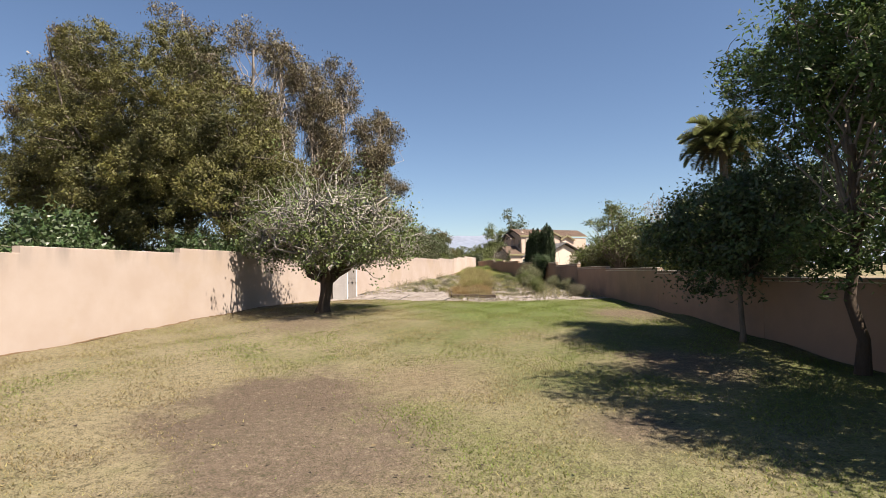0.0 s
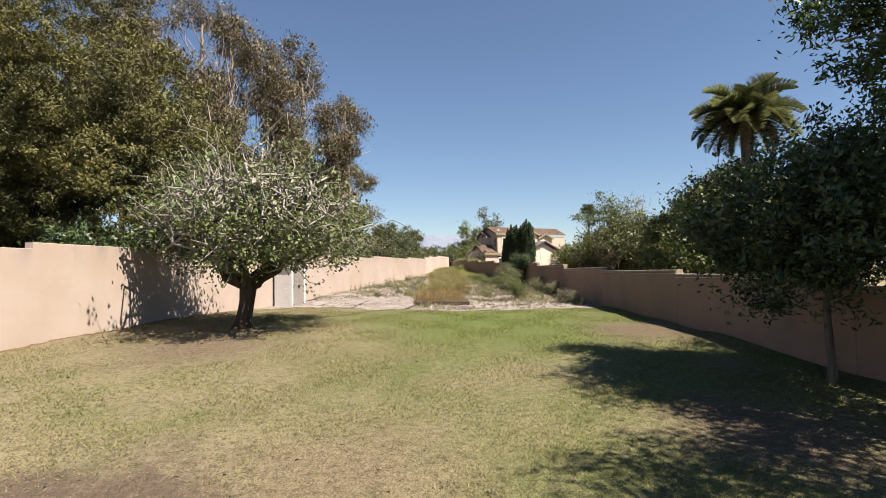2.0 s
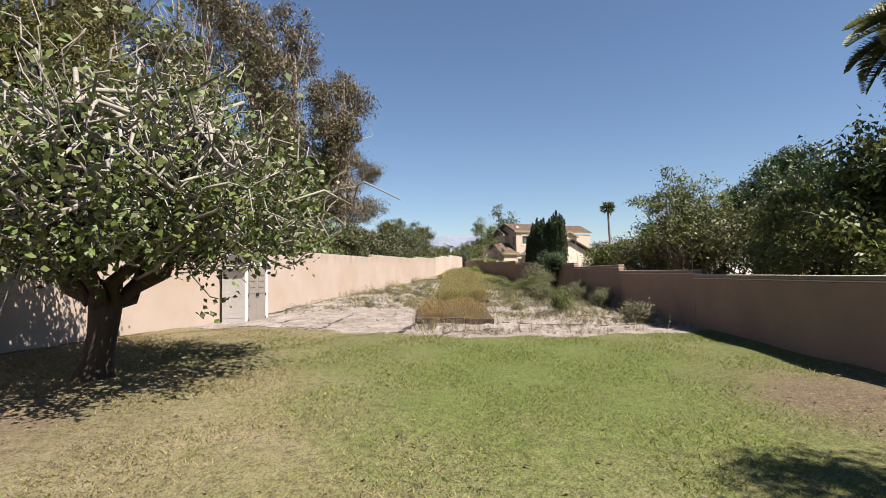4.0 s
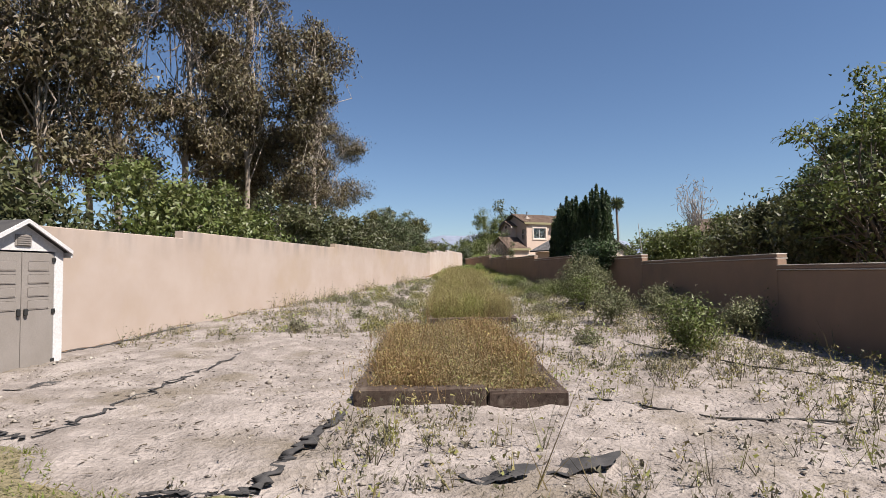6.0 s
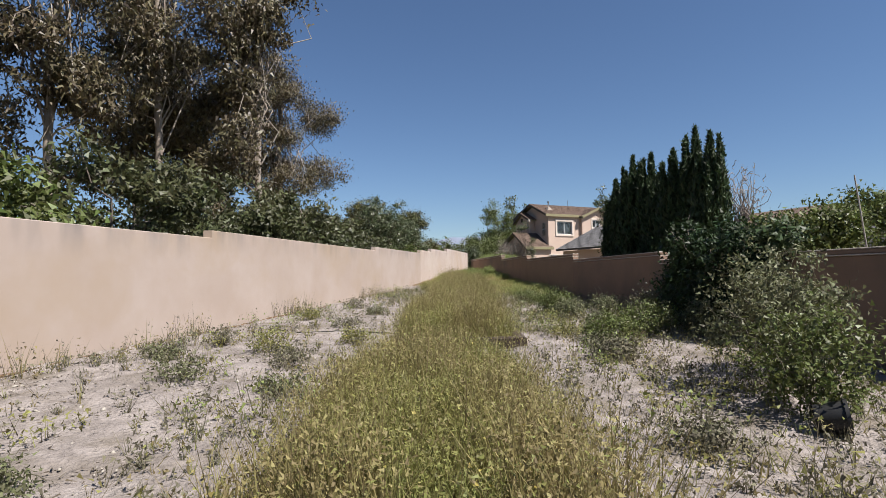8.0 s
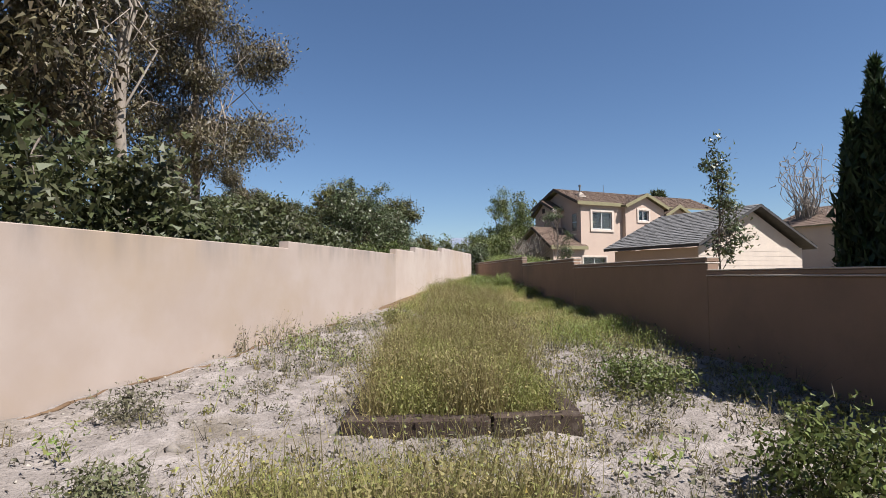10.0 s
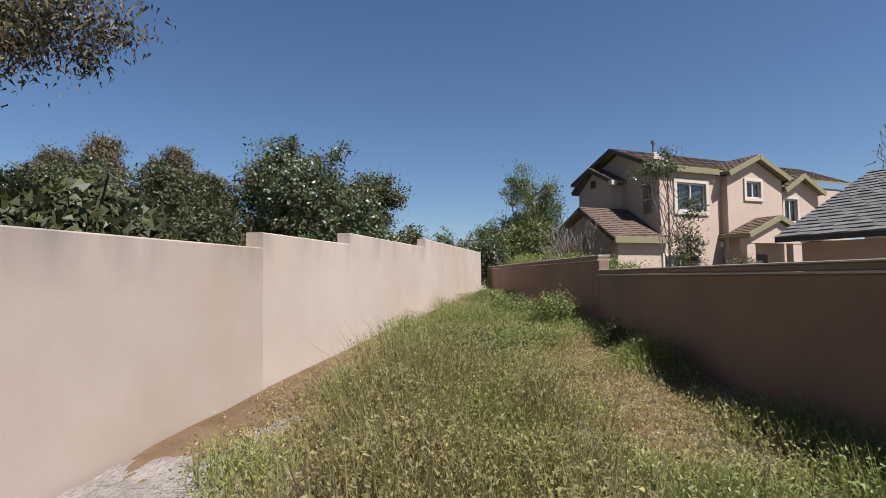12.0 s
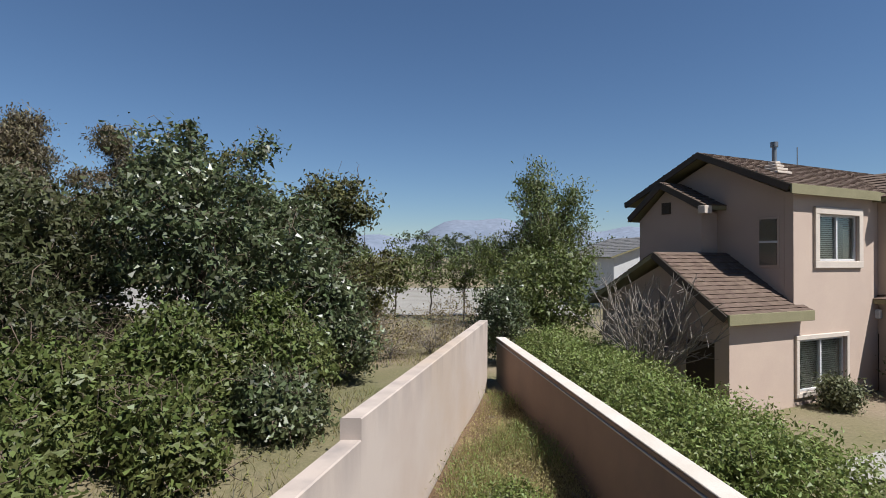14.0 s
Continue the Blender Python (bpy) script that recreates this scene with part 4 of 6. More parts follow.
def frond_mesh(length, mat):
    k = 12
    t = np.linspace(0, 1, k)
    P = np.column_stack([length * t * (1 - 0.12 * t), 0 * t, length * (0.35 * t - 0.62 * t * t)])
    pieces = [tube(P, 0.035 * (1 - 0.85 * t), 4)]
    n = 70
    s = np.repeat(np.linspace(0.12, 0.99, n), 2)
    side = np.tile([1.0, -1.0], n)
    B = np.column_stack([np.interp(s, t, P[:, i]) for i in range(3)])
    L = 0.55 * np.sin(np.pi * np.clip(s * 0.9 + 0.08, 0, 1)) + 0.12
    D = unit(np.column_stack([np.full(2 * n, 0.75), side * 0.9, 0.25 + rng.normal(size=2 * n) * 0.12])) * L[:, None]
    W = np.array([0.03, 0, 0.0])
    Vl = np.stack([B - W, B + W, B + D * 0.6 + W * 0.8, B + D - [0, 0, 0.06]], 1).reshape(-1, 3)
    pieces.append((Vl, np.arange(len(Vl)).reshape(-1, 4)))
    V, F = joined(pieces)
    return np_mesh("frond", V, F, mat)


def date_palm(x, y, top, scale=1.0, fronds=46, label="date palm with arching fronds behind the garden trees"):
    z0 = float(lie(x, y))
    ob = thing("date_palm", label, "palm tree", pose(x, y, z0))
    h = top - z0
    V, F = tube([(0, 0, -0.05), (0.05, 0, h * 0.4), (0, 0.05, h * 0.8), (0, 0, h)], [0.34 * scale, 0.26 * scale, 0.24 * scale, 0.3 * scale], 10)
    put("trunk", np_mesh("trunk", V, F, M["bark"], smooth=True), ob)
    green, dry = frond_mesh(2.9 * scale, M["palm_leaf"]), frond_mesh(2.4 * scale, M["palm_dry"])
    for i in range(fronds):
        f = i / fronds
        el = 78 - 105 * f + rng.uniform(-8, 8)
        o = put("frond", dry if f > 0.82 else green, ob)
        o.matrix_basis = pose(0, 0, h, 0, -el + 20, i * 137.5)
    return ob


date_palm(12.7, 24.2, 6.7, 0.70, 40)


def fan_palm(x, y, h):
    z0 = float(lie(x, y))
    ob = thing("fan_palm", "very tall thin fan palm on the skyline", "palm tree", pose(x, y, z0))
    V, F = tube([(0, 0, -0.1), (0.4, 0, h * 0.5), (0, 0, h)], [0.5, 0.35, 0.3], 7)
    put("trunk", np_mesh("trunk", V, F, M["bark"], smooth=True), ob)
    a = unit(rng.normal(size=(420, 3)) + [0, 0, 0.1])
    V, F = kites(np.array([0, 0, h]) + a * rng.uniform(0.5, 2.3, 420)[:, None] * [1, 1, 0.9], 1.3, 0.25, 0.3, a)
    put("crown", np_mesh("crown", V, F, M["far_leaf"]), ob)
    return ob


fan_palm(56.0, 178.0, 19.5)
tree("bare_tree", "leafless twiggy tree on the skyline", (40.0, 100.0), [(0, 0, 10, 3.0, 3.0, 3.5)], (7.0, 0.2), 60, 90, 1, 0.5, 0.1, M["dead_twig"], M["dead_twig"], "tree", twigs=90, fork=0.4, twig_r=0.05)

# vine and bushes by the east wall
tree("vine", "dark green vine heaped over the brown wall", (7.95, 45.4), [(0.2, 0.9, 1.5, 0.45, 0.9, 0.85), (0.1, -0.9, 1.2, 0.5, 1.3, 0.9), (0.25, -0.2, 1.8, 0.5, 1.8, 0.35), (0.3, -1.6, 1.75, 0.45, 0.8, 0.35), (0.0, 0.4, 0.7, 0.5, 1.8, 0.6)], (1.2, 0.05), 24, 230, 90, 0.26, 0.10, M["vine_leaf"], M["bark"], "vine", gap=0.3, twigs=80, twig_r=0.008)
bushes = [(5.7, 35.7, 1.0, 0.55, "sage_leaf"), (5.45, 31.3, 1.0, 0.45, "green_leaf"), (6.3, 40.3, 1.8, 0.75, "sage_leaf"), (6.0, 39.3, 1.2, 0.6, "green_leaf"), (6.9, 41.2, 1.5, 0.6, "sage_leaf"), (5.6, 43.9, 0.6, 0.5, "green_leaf"), (7.4, 36.4, 0.7, 0.5, "sage_leaf"), (7.9, 38.0, 0.9, 0.5, "sage_leaf"), (7.7, 33.6, 0.8, 0.45, "sage_leaf"), (5.7, 49.4, 0.75, 0.5, "green_leaf"), (5.9, 48.3, 0.5, 0.35, "sage_leaf"), (7.2, 49.4, 0.55, 0.5, "sage_leaf"), (6.7, 45.2, 0.7, 0.6, "green_leaf"), (7.3, 46.4, 0.9, 0.5, "weed_grey"), (6.0, 45.9, 0.4, 0.35, "sage_leaf"), (7.6, 44.6, 0.8, 0.45, "sage_leaf"),
          (5.6, 52.5, 0.55, 0.6, "green_leaf"), (5.75, 69.0, 0.8, 0.5, "hedge_leaf"), (6.3, 66.9, 0.4, 0.2, "green_leaf"), (4.1, 66.9, 0.35, 0.45, "green_leaf"), (4.5, 66.0, 0.3, 0.4, "green_leaf"), (4.75, 67.6, 0.35, 0.4, "hedge_leaf"), (3.7, 67.6, 0.3, 0.35, "green_leaf"), (5.0, 66.9, 0.3, 0.35, "green_leaf"), (5.2, 42.6, 0.35, 0.35, "weed_grey"), (6.9, 28.0, 0.7, 0.5, "weed_grey"), (4.9, 73.4, 0.6, 0.5, "hedge_leaf"), (2.0, 59.3, 0.45, 0.4, "weed"), (5.2, 71.0, 0.6, 0.6, "hedge_leaf")]
for x, y, h, r, lm in bushes:
    tree("bush", "small wild bush growing in the gravel", (x, y), [(0, 0, h * 0.55, r, r, h * 0.45)], (h * 0.4, 0.015), 30, int(50 + 60 * h), 28, 0.17, 0.055, M[lm], M["weed_grey"], "bush", "wild bushes by the east wall", gap=0.2, twigs=30, twig_r=0.006, fork=0.1)

clumps = [(-0.9, 41.2, 0.4, 0.35), (0.2, 42.4, 0.35, 0.4), (-0.4, 43.6, 0.45, 0.4), (0.6, 40.6, 0.3, 0.3), (-1.5, 44.2, 0.4, 0.3), (0.9, 44.3, 0.4, 0.35), (-1.9, 42.8, 0.35, 0.3), (0.4, 46.8, 0.3, 0.4), (-0.8, 48.2, 0.35, 0.35), (0.7, 49.6, 0.3, 0.35), (-0.2, 51.5, 0.35, 0.4), (5.0, 45.0, 0.4, 0.35), (5.2, 43.6, 0.35, 0.35), (4.6, 38.6, 0.35, 0.3), (4.4, 36.4, 0.3, 0.3), (-0.5, 37.8, 0.3, 0.3), (-1.6, 35.2, 0.3, 0.25), (0.1, 35.2, 0.35, 0.3), (4.2, 32.6, 0.35, 0.3), (6.6, 34.6, 0.5, 0.4)]
for i, (x, y, h, r) in enumerate(clumps):
    tree("weed_clump", "low grey-green weed clump sprouting from the gravel", (x, y), [(0, 0, h * 0.5, r, r, h * 0.5)], (h * 0.4, 0.008), 14, 40, 22, 0.12, 0.045, M[("sage_leaf", "weed_grey", "weed")[i % 3]], M["weed_grey"], "weeds", "weed clumps on the gravel", gap=0.1, twigs=24, twig_r=0.004, fork=0.1)

# ---- garden shed ----
def shed():
    yaw = math.degrees(math.atan2(0.2339, 1.0))
    x, y = -5.34, 30.94
    ob = thing("garden_shed", "small white resin shed with taupe double doors and a dark roof", "shed", pose(x, y, float(lie(x - 0.5, y + 0.8)) - 0.04, 0, 0, -yaw))
    # local: x towards the lane is 0 at the door face, y along the wall
    W, D, H, R = 1.5, 0.86, 1.95, 0.44
    for a, b in ((0.0, 0.05), (W - 0.05, W)):
        side = part("side_panel", boxed(-D + 0.01, -0.01, a + 0.006, b - 0.006, 0, H), M["white"], ob)
        n = 11
        for i in range(n):
            z0 = i * H / n
            y0, y1 = (a - 0.008, a + 0.005) if a == 0 else (b - 0.005, b + 0.008)
            part("side_board", boxed(-D, -0.062, y0, y1, z0 + 0.002, z0 + H / n - 0.002, 0.004), M["white"], side)
    part("back_panel", boxed(-D + 0.0, -D + 0.04, 0.05, W - 0.05, 0, H), M["white"], ob)
    part("front_post", boxed(-0.06, 0.012, 0.0, 0.17, 0, H, 0.008), M["white"], ob)
    part("front_post", boxed(-0.06, 0.012, W - 0.17, W, 0, H, 0.008), M["white"], ob)
    part("gable", prism([(0.0, H), (W, H), (W / 2, H + R)], "x", -0.05, 0.01), M["white"], ob)
    part("gable", prism([(0.0, H), (W, H), (W / 2, H + R)], "x", -D, -D + 0.05), M["white"], ob)
    vent = part("vent", boxed(0.010, 0.03, W / 2 - 0.14, W / 2 + 0.14, H + 0.07, H + 0.26, 0.006), M["shed_door"], ob, "grey louvred vent")
    for i in range(5):
        part("louvre", boxed(0.03, 0.042, W / 2 - 0.11, W / 2 + 0.11, H + 0.085 + i * 0.034, H + 0.105 + i * 0.034), M["shed_door"], vent)
    for s in (0, 1):
        y0 = 0.17 + s * (W - 0.34) / 2
        y1 = y0 + (W - 0.34) / 2
        door = part("shed_door", boxed(-0.03, 0.004, y0 + 0.006, y1 - 0.006, 0.04, H - 0.03, 0.006), M["shed_door"], ob, "taupe moulded door")
        for i in range(4):
            z = 0.98 + i * 0.21
            bm = boxed(0.004, 0.016, y0 + 0.10, y1 - 0.10, z + 0.02, z + 0.17, 0.012)
            part("door_panel", bm, M["shed_door"], door)
        yy = y0 + 0.02 if s == 0 else y1 - 0.02
        for z in (0.12, 0.95, H - 0.14):
            part("hinge", boxed(0.004, 0.03, yy - 0.035, yy + 0.035, z - 0.04, z + 0.04, 0.01), M["dark"], door, "black strap hinge")
        ym = y1 - 0.06 if s == 0 else y0 + 0.06
        part("handle", boxed(0.006, 0.05, ym - 0.03, ym + 0.03, 0.90, 1.02, 0.012), M["dark"], door, "black handle")
    for s in (1, -1):
        w = W / 2
        over = 0.07
        rise = R * (w + over) / w
        e = [(w, H + R + 0.02), (w + s * (w + over), H + R + 0.02 - rise), (w + s * (w + over), H + R + 0.06 - rise), (w, H + R + 0.06)]
        part("roof_panel", prism(e, "x", -D - 0.10, 0.10), M["charcoal"], ob, "dark grey roof panel")
        f = [(w, H + R + 0.0), (w + s * (w + over), H + R + 0.0 - rise), (w + s * (w + over), H + R + 0.066 - rise), (w, H + R + 0.066)]
        part("barge_board", prism(f, "x", 0.10, 0.135), M["white"], ob, "white roof edge")
        part("eave_trim", boxed(-D - 0.10, 0.11, w + s * (w + over) - 0.02, w + s * (w + over) + 0.02, H + R - 0.06 - rise, H + R + 0.055 - rise, 0.006), M["white"], ob)
    part("floor_panel", boxed(-D + 0.04, -0.03, 0.05, W - 0.05, 0.0, 0.05), M["dark"], ob)
    return ob


shed()

# ---- raised beds of timber ----
BEDS = [(0.50, 2.82, 28.65, 33.6, "weed_dry"), (1.28, 3.50, 36.0, 41.6, "weed"), (1.62, 4.02, 43.75, 49.4, "weed"), (2.15, 4.45, 50.9, 56.6, "weed"), (2.66, 4.84, 58.1, 64.6, "weed")]


def raised_bed(x0, x1, y0, y1):
    ob = thing("raised_bed", "overgrown raised bed edged with dark railway ties", "planting bed", group="raised beds")
    T, H = 0.2, 0.17

    def tie(xa, xb, ya, yb, tilt=0.0):
        z = float(lie((xa + xb) / 2, (ya + yb) / 2))
        dz = float(lie((xa + xb) / 2, yb) - lie((xa + xb) / 2, ya))
        bm = boxed(-(xb - xa) / 2, (xb - xa) / 2, -(yb - ya) / 2, (yb - ya) / 2, -0.06, H, 0.016)
        bmesh.ops.subdivide_edges(bm, edges=[e for e in bm.edges if e.calc_length() > 0.5], cuts=3)
        for v in bm.verts:
            v.co += Vector(rng.normal(size=3)) * 0.006
        o = part("timber", bm, M["timber"], ob)
        o.matrix_basis = pose((xa + xb) / 2, (ya + yb) / 2, z + 0.01 + rng.uniform(-0.015, 0.015), math.degrees(math.atan2(dz, yb - ya)) if yb - ya > 1 else 0, 0, rng.uniform(-0.8, 0.8))

    mid = x0 + (x1 - x0) * 0.62
    for yy in (y0, y1 - T):
        tie(x0, mid - 0.01, yy, yy + T)
        tie(mid + 0.01, x1, yy, yy + T)
    n = 3
    L = (y1 - y0 - 2 * T - 0.02) / n
    for xx in (x0, x1 - T):
        for i in range(n):
            ya = y0 + T + 0.01 + i * L
            tie(xx, xx + T, ya, ya + L - 0.01)
    V, F = grid(np.linspace(x0 + T, x1 - T, 12), np.linspace(y0 + T, y1 - T, 34), lambda x, y: lie(x, y) + 0.09 + 0.03 * np.sin(3 * x) * np.cos(2.2 * y))
    put("soil", np_mesh("soil", V, F, M["soil"], smooth=True), ob, "dry crumbly soil")
    return ob


for x0, x1, y0, y1, w in BEDS:
    raised_bed(x0, x1, y0, y1)


# ---- weeds, grass and gravel as stuff ----
def sprinkle(n, x0, x1, y0, y1):
    return np.column_stack([rng.uniform(x0, x1, n), rng.uniform(y0, y1, n)])


def on_ground(P, lift=0.0):
    return np.column_stack([P, lie(P[:, 0], P[:, 1]) + lift])


def patchy(P, scale, keep):
    k = np.array([noise.noise(Vector((p[0] * scale, p[1] * scale, 3.7))) for p in P])
    return P[k > keep]


def leafy_plants(T, h, per, leaf, spread=0.06):
    """Leaves round upright stems at the feet T; h is each plant's height."""
    C = np.repeat(T, per, 0)
    s = rng.uniform(0.15, 1.05, len(C))
    C[:, 2] += s * np.repeat(h, per)
    C[:, :2] += rng.normal(size=(len(C), 2)) * spread * (0.5 + s)[:, None]
    return kites(C, leaf, 0.42, 1.6)


for x0, x1, y0, y1, w in BEDS:
    dry_bed = w == "weed_dry"
    P = np.concatenate([sprinkle(9500, x0 + 0.15, x1 - 0.15, y0 + 0.12, y1 - 0.12), sprinkle(300 if dry_bed else 700, x0 - 0.25, x1 + 0.25, y0 - 0.35, y1 + 0.35)])
    edge = np.clip(np.minimum(np.minimum(P[:, 0] - x0, x1 - P[:, 0]), np.minimum(P[:, 1] - y0, y1 - P[:, 1])) / 0.5, -0.3, 1)
    wave = np.array([noise.noise(Vector((p[0] * 1.1, p[1] * 1.1, y0))) for p in P])
    h = np.clip((0.19 + 0.13 * edge + 0.22 * wave) if dry_bed else (0.33 + 0.17 * edge + 0.36 * wave), 0.08, 0.85)
    T = on_ground(P, 0.10)
    pieces = [blades(T, h * 1.15, 0.009, 0.35), leafy_plants(T, h, 4, 0.034)]
    nl = 4 * len(T)
    tall = on_ground(sprinkle(260, x0 + 0.2, x1 - 0.2, y0 + 0.2, y1 - 0.2), 0.12)
    pieces.append(blades(tall, 0.75, 0.010, 0.2))
    fl = T[rng.permutation(len(T))[: 60 if dry_bed else 220]].copy()
    fl[:, 2] += rng.uniform(0.25, 0.5, len(fl))
    pieces.append(kites(fl, 0.024, 0.9, 0.9))
    V, F = joined(pieces)
    pick = (wave + (0.12 * rng.normal(size=len(P)) if dry_bed else 0) > 0.02).astype(int)
    leafpick = np.where(rng.uniform(0, 1, nl) < 0.7, np.repeat(pick, 4), rng.choice([0, 1], nl))
    if dry_bed:
        leafpick = np.where(rng.uniform(0, 1, nl) < 0.18, 3, leafpick)
    idx = np.r_[pick, leafpick, np.ones(len(tall), int), np.full(len(fl), 2)]
    a, b = (M["straw"], M["bed_straw"]) if dry_bed else (M["weed"], M["weed_dry"])
    tagged(put("bed_weeds", np_mesh("bed_weeds", V, F, [a, b, M["flower"], M["weed"]], idx)), "dry straw-coloured weeds filling the timber bed" if dry_bed else "dense yellow-green weeds with small yellow flowers", "weeds", "bed weeds", "stuff")


def in_lane(P, margin=0.15):
    return P[(P[:, 0] > left_x(P[:, 1]) + margin) & (P[:, 0] < right_x(P[:, 1]) - margin)]


def off_beds(P):
    keep = np.ones(len(P), bool)
    for x0, x1, y0, y1, w in BEDS:
        keep &= ~((P[:, 0] > x0 - 0.02) & (P[:, 0] < x1 + 0.02) & (P[:, 1] > y0 - 0.02) & (P[:, 1] < y1 + 0.02))
    return P[keep]


# weeds between the walls: sparse on the gravel, dense at the narrow end
P = off_beds(in_lane(sprinkle(24000, -7, 9, 25, 60)))
P = P[P[:, 1] > lawn_end(P[:, 0]) + 0.3]
dens = 0.7 * np.array([noise.noise(Vector((p[0] * 0.6, p[1] * 0.5, 1.2))) for p in P]) + 0.35 * np.clip(1 - np.abs(P[:, 0] - (1.6 + (P[:, 1] - 30) * 0.085)) / 3.2, 0, 1) + 0.25 * np.clip((P[:, 0] - 4.2) / 3, 0, 1) + 0.012 * (P[:, 1] - 34)
P = P[dens - 0.6 * (P[:, 0] < 0.4) * np.clip((34 - P[:, 1]) / 2, 0, 1) + 0.30 * np.exp(-((P[:, 1] - 35.0) / 1.3) ** 2) * (np.abs(P[:, 0] - 2.6) < 2.4) + 0.2 * np.clip((P[:, 0] - 3.4) / 1.5, 0, 1) - 0.16 * np.clip((P[:, 1] - 41) / 3, 0, 1) * (P[:, 0] < 2) + rng.normal(size=len(P)) * 0.22 > 0.26][:8500]
T = on_ground(P, 0.0)
k = 5
B = np.repeat(T, k, 0)
B[:, :2] += rng.normal(size=(len(B), 2)) * 0.025
tallness = rng.lognormal(-1.95, 0.5, len(T))
pieces = [blades(B, np.repeat(tallness, k), 0.009, 0.35)]
C = np.repeat(T, 8, 0)
C += rng.normal(size=(len(C), 3)) * [0.035, 0.035, 0.0]
C[:, 2] += np.repeat(tallness, 8) * rng.uniform(0.2, 0.95, len(C))
pieces.append(kites(C, 0.045, 0.45, 0.4))
V, F = joined(pieces)
idx = np.r_[np.repeat(rng.choice([0, 1, 2], len(T), p=[0.6, 0.15, 0.25]), k), np.repeat(rng.choice([0, 1, 2], len(T), p=[0.7, 0.18, 0.12]), 8)]
tagged(put("gravel_weeds", np_mesh("gravel_weeds", V, F, [M["weed_grey"], M["weed"], M["weed_dry"]], idx)), "sparse small grey-green weeds sprouting through pale gravel", "weeds", kind="stuff")

P = patchy(off_beds(in_lane(sprinkle(2600, -6, 9, 29, 60), 0.3)), 0.5, 0.12)
P = P[(P[:, 1] > lawn_end(P[:, 0]) + 1.0) & ~((P[:, 0] < 0.4) & (P[:, 1] < 33))]
P = P[rng.uniform(0, 1, len(P)) < 0.25 + 0.5 * np.clip((P[:, 0] - 4.0) / 2, 0, 1) + 0.2 * np.clip((P[:, 1] - 40) / 15, 0, 1)]
T = on_ground(P)
h = rng.uniform(0.1, 0.42, len(T))
pieces = [blades(np.repeat(T, 4, 0) + rng.normal(size=(4 * len(T), 3)) * [0.06, 0.06, 0], np.repeat(h, 4) * 1.1, 0.009, 0.3), leafy_plants(T, h, 34, 0.06, 0.11)]
V, F = joined(pieces)
kind = rng.choice([0, 1, 2], len(T), p=[0.45, 0.3, 0.25])
idx = np.r_[np.repeat(kind, 4), np.repeat(kind, 34)]
tagged(put("leafy_weeds", np_mesh("leafy_weeds", V, F, [M["hedge_leaf"], M["weed_grey"], M["weed"]], idx)), "leafy knee-high weeds standing in the gravel", "weeds", kind="stuff")

P = off_beds(in_lane(sprinkle(230000, -2, 9, 55, 79)))
edge = np.clip((P[:, 0] - left_x(P[:, 1]) - 0.35) / 1.0, 0, 1) * np.clip((P[:, 1] - 55.0) / 5, 0.03, 1) + np.clip((P[:, 1] - 63) / 4, 0, 1) * 0.5
P = P[(rng.uniform(0, 1, len(P)) < edge) & (P[:, 0] > 2.72 - 0.65 * np.clip(P[:, 1] - 61, 0, 9) + rng.normal(size=len(P)) * 0.06)]
B = on_ground(P)
wave = np.array([noise.noise(Vector((p[0] * 0.8, p[1] * 0.8, 5.1))) for p in P])
h = np.clip(0.26 + 0.36 * wave, 0.10, 0.70)
some = rng.permutation(len(B))[:26000]
pieces = [blades(B, h * 1.1, 0.010, 0.4), leafy_plants(B[some], h[some], 5, 0.036)]
V, F = joined(pieces)
kind = np.where(wave + rng.normal(size=len(B)) * 0.22 > 0.5 * np.clip((P[:, 1] - 70) / 5, 0, 1), 0, 1)
idx = np.r_[kind, np.repeat(np.where((wave[some] > 0.12), 2, kind[some]), 5)]
tagged(put("tall_weeds", np_mesh("tall_weeds", V, F, [M["end_weed"], M["end_straw"], M["hedge_leaf"]], idx)), "knee-high green and straw weeds filling the narrow end", "weeds", kind="stuff")

# dry weed stalks along the foot of the west wall
ys = rng.uniform(27, 58, 420)
P = np.column_stack([left_x(ys) + rng.uniform(0.1, 0.9, 420) ** 1.5, ys])
P = patchy(P[P[:, 1] > 38.5], 0.35, 0.12)
T = on_ground(P)
B = np.repeat(T, 7, 0)
B[:, :2] += rng.normal(size=(len(B), 2)) * 0.04
V1 = blades(B, 0.42 * np.repeat(rng.uniform(0.3, 1.6, len(T)), 7), 0.011, 0.25)
C = np.repeat(T, 8, 0) + rng.normal(size=(len(T) * 8, 3)) * [0.05, 0.05, 0.12] + [0, 0, 0.25]
V2 = kites(C, 0.05, 0.5, 0.4)
V, F = joined([V1, V2])
idx = np.r_[rng.choice([0, 1], len(B)), rng.choice([0, 1], len(C))]
tagged(put("wall_weeds", np_mesh("wall_weeds", V, F, [M["weed_grey"], M["weed_dry"]], idx)), "dry weed stalks along the foot of the peach wall", "weeds", kind="stuff")

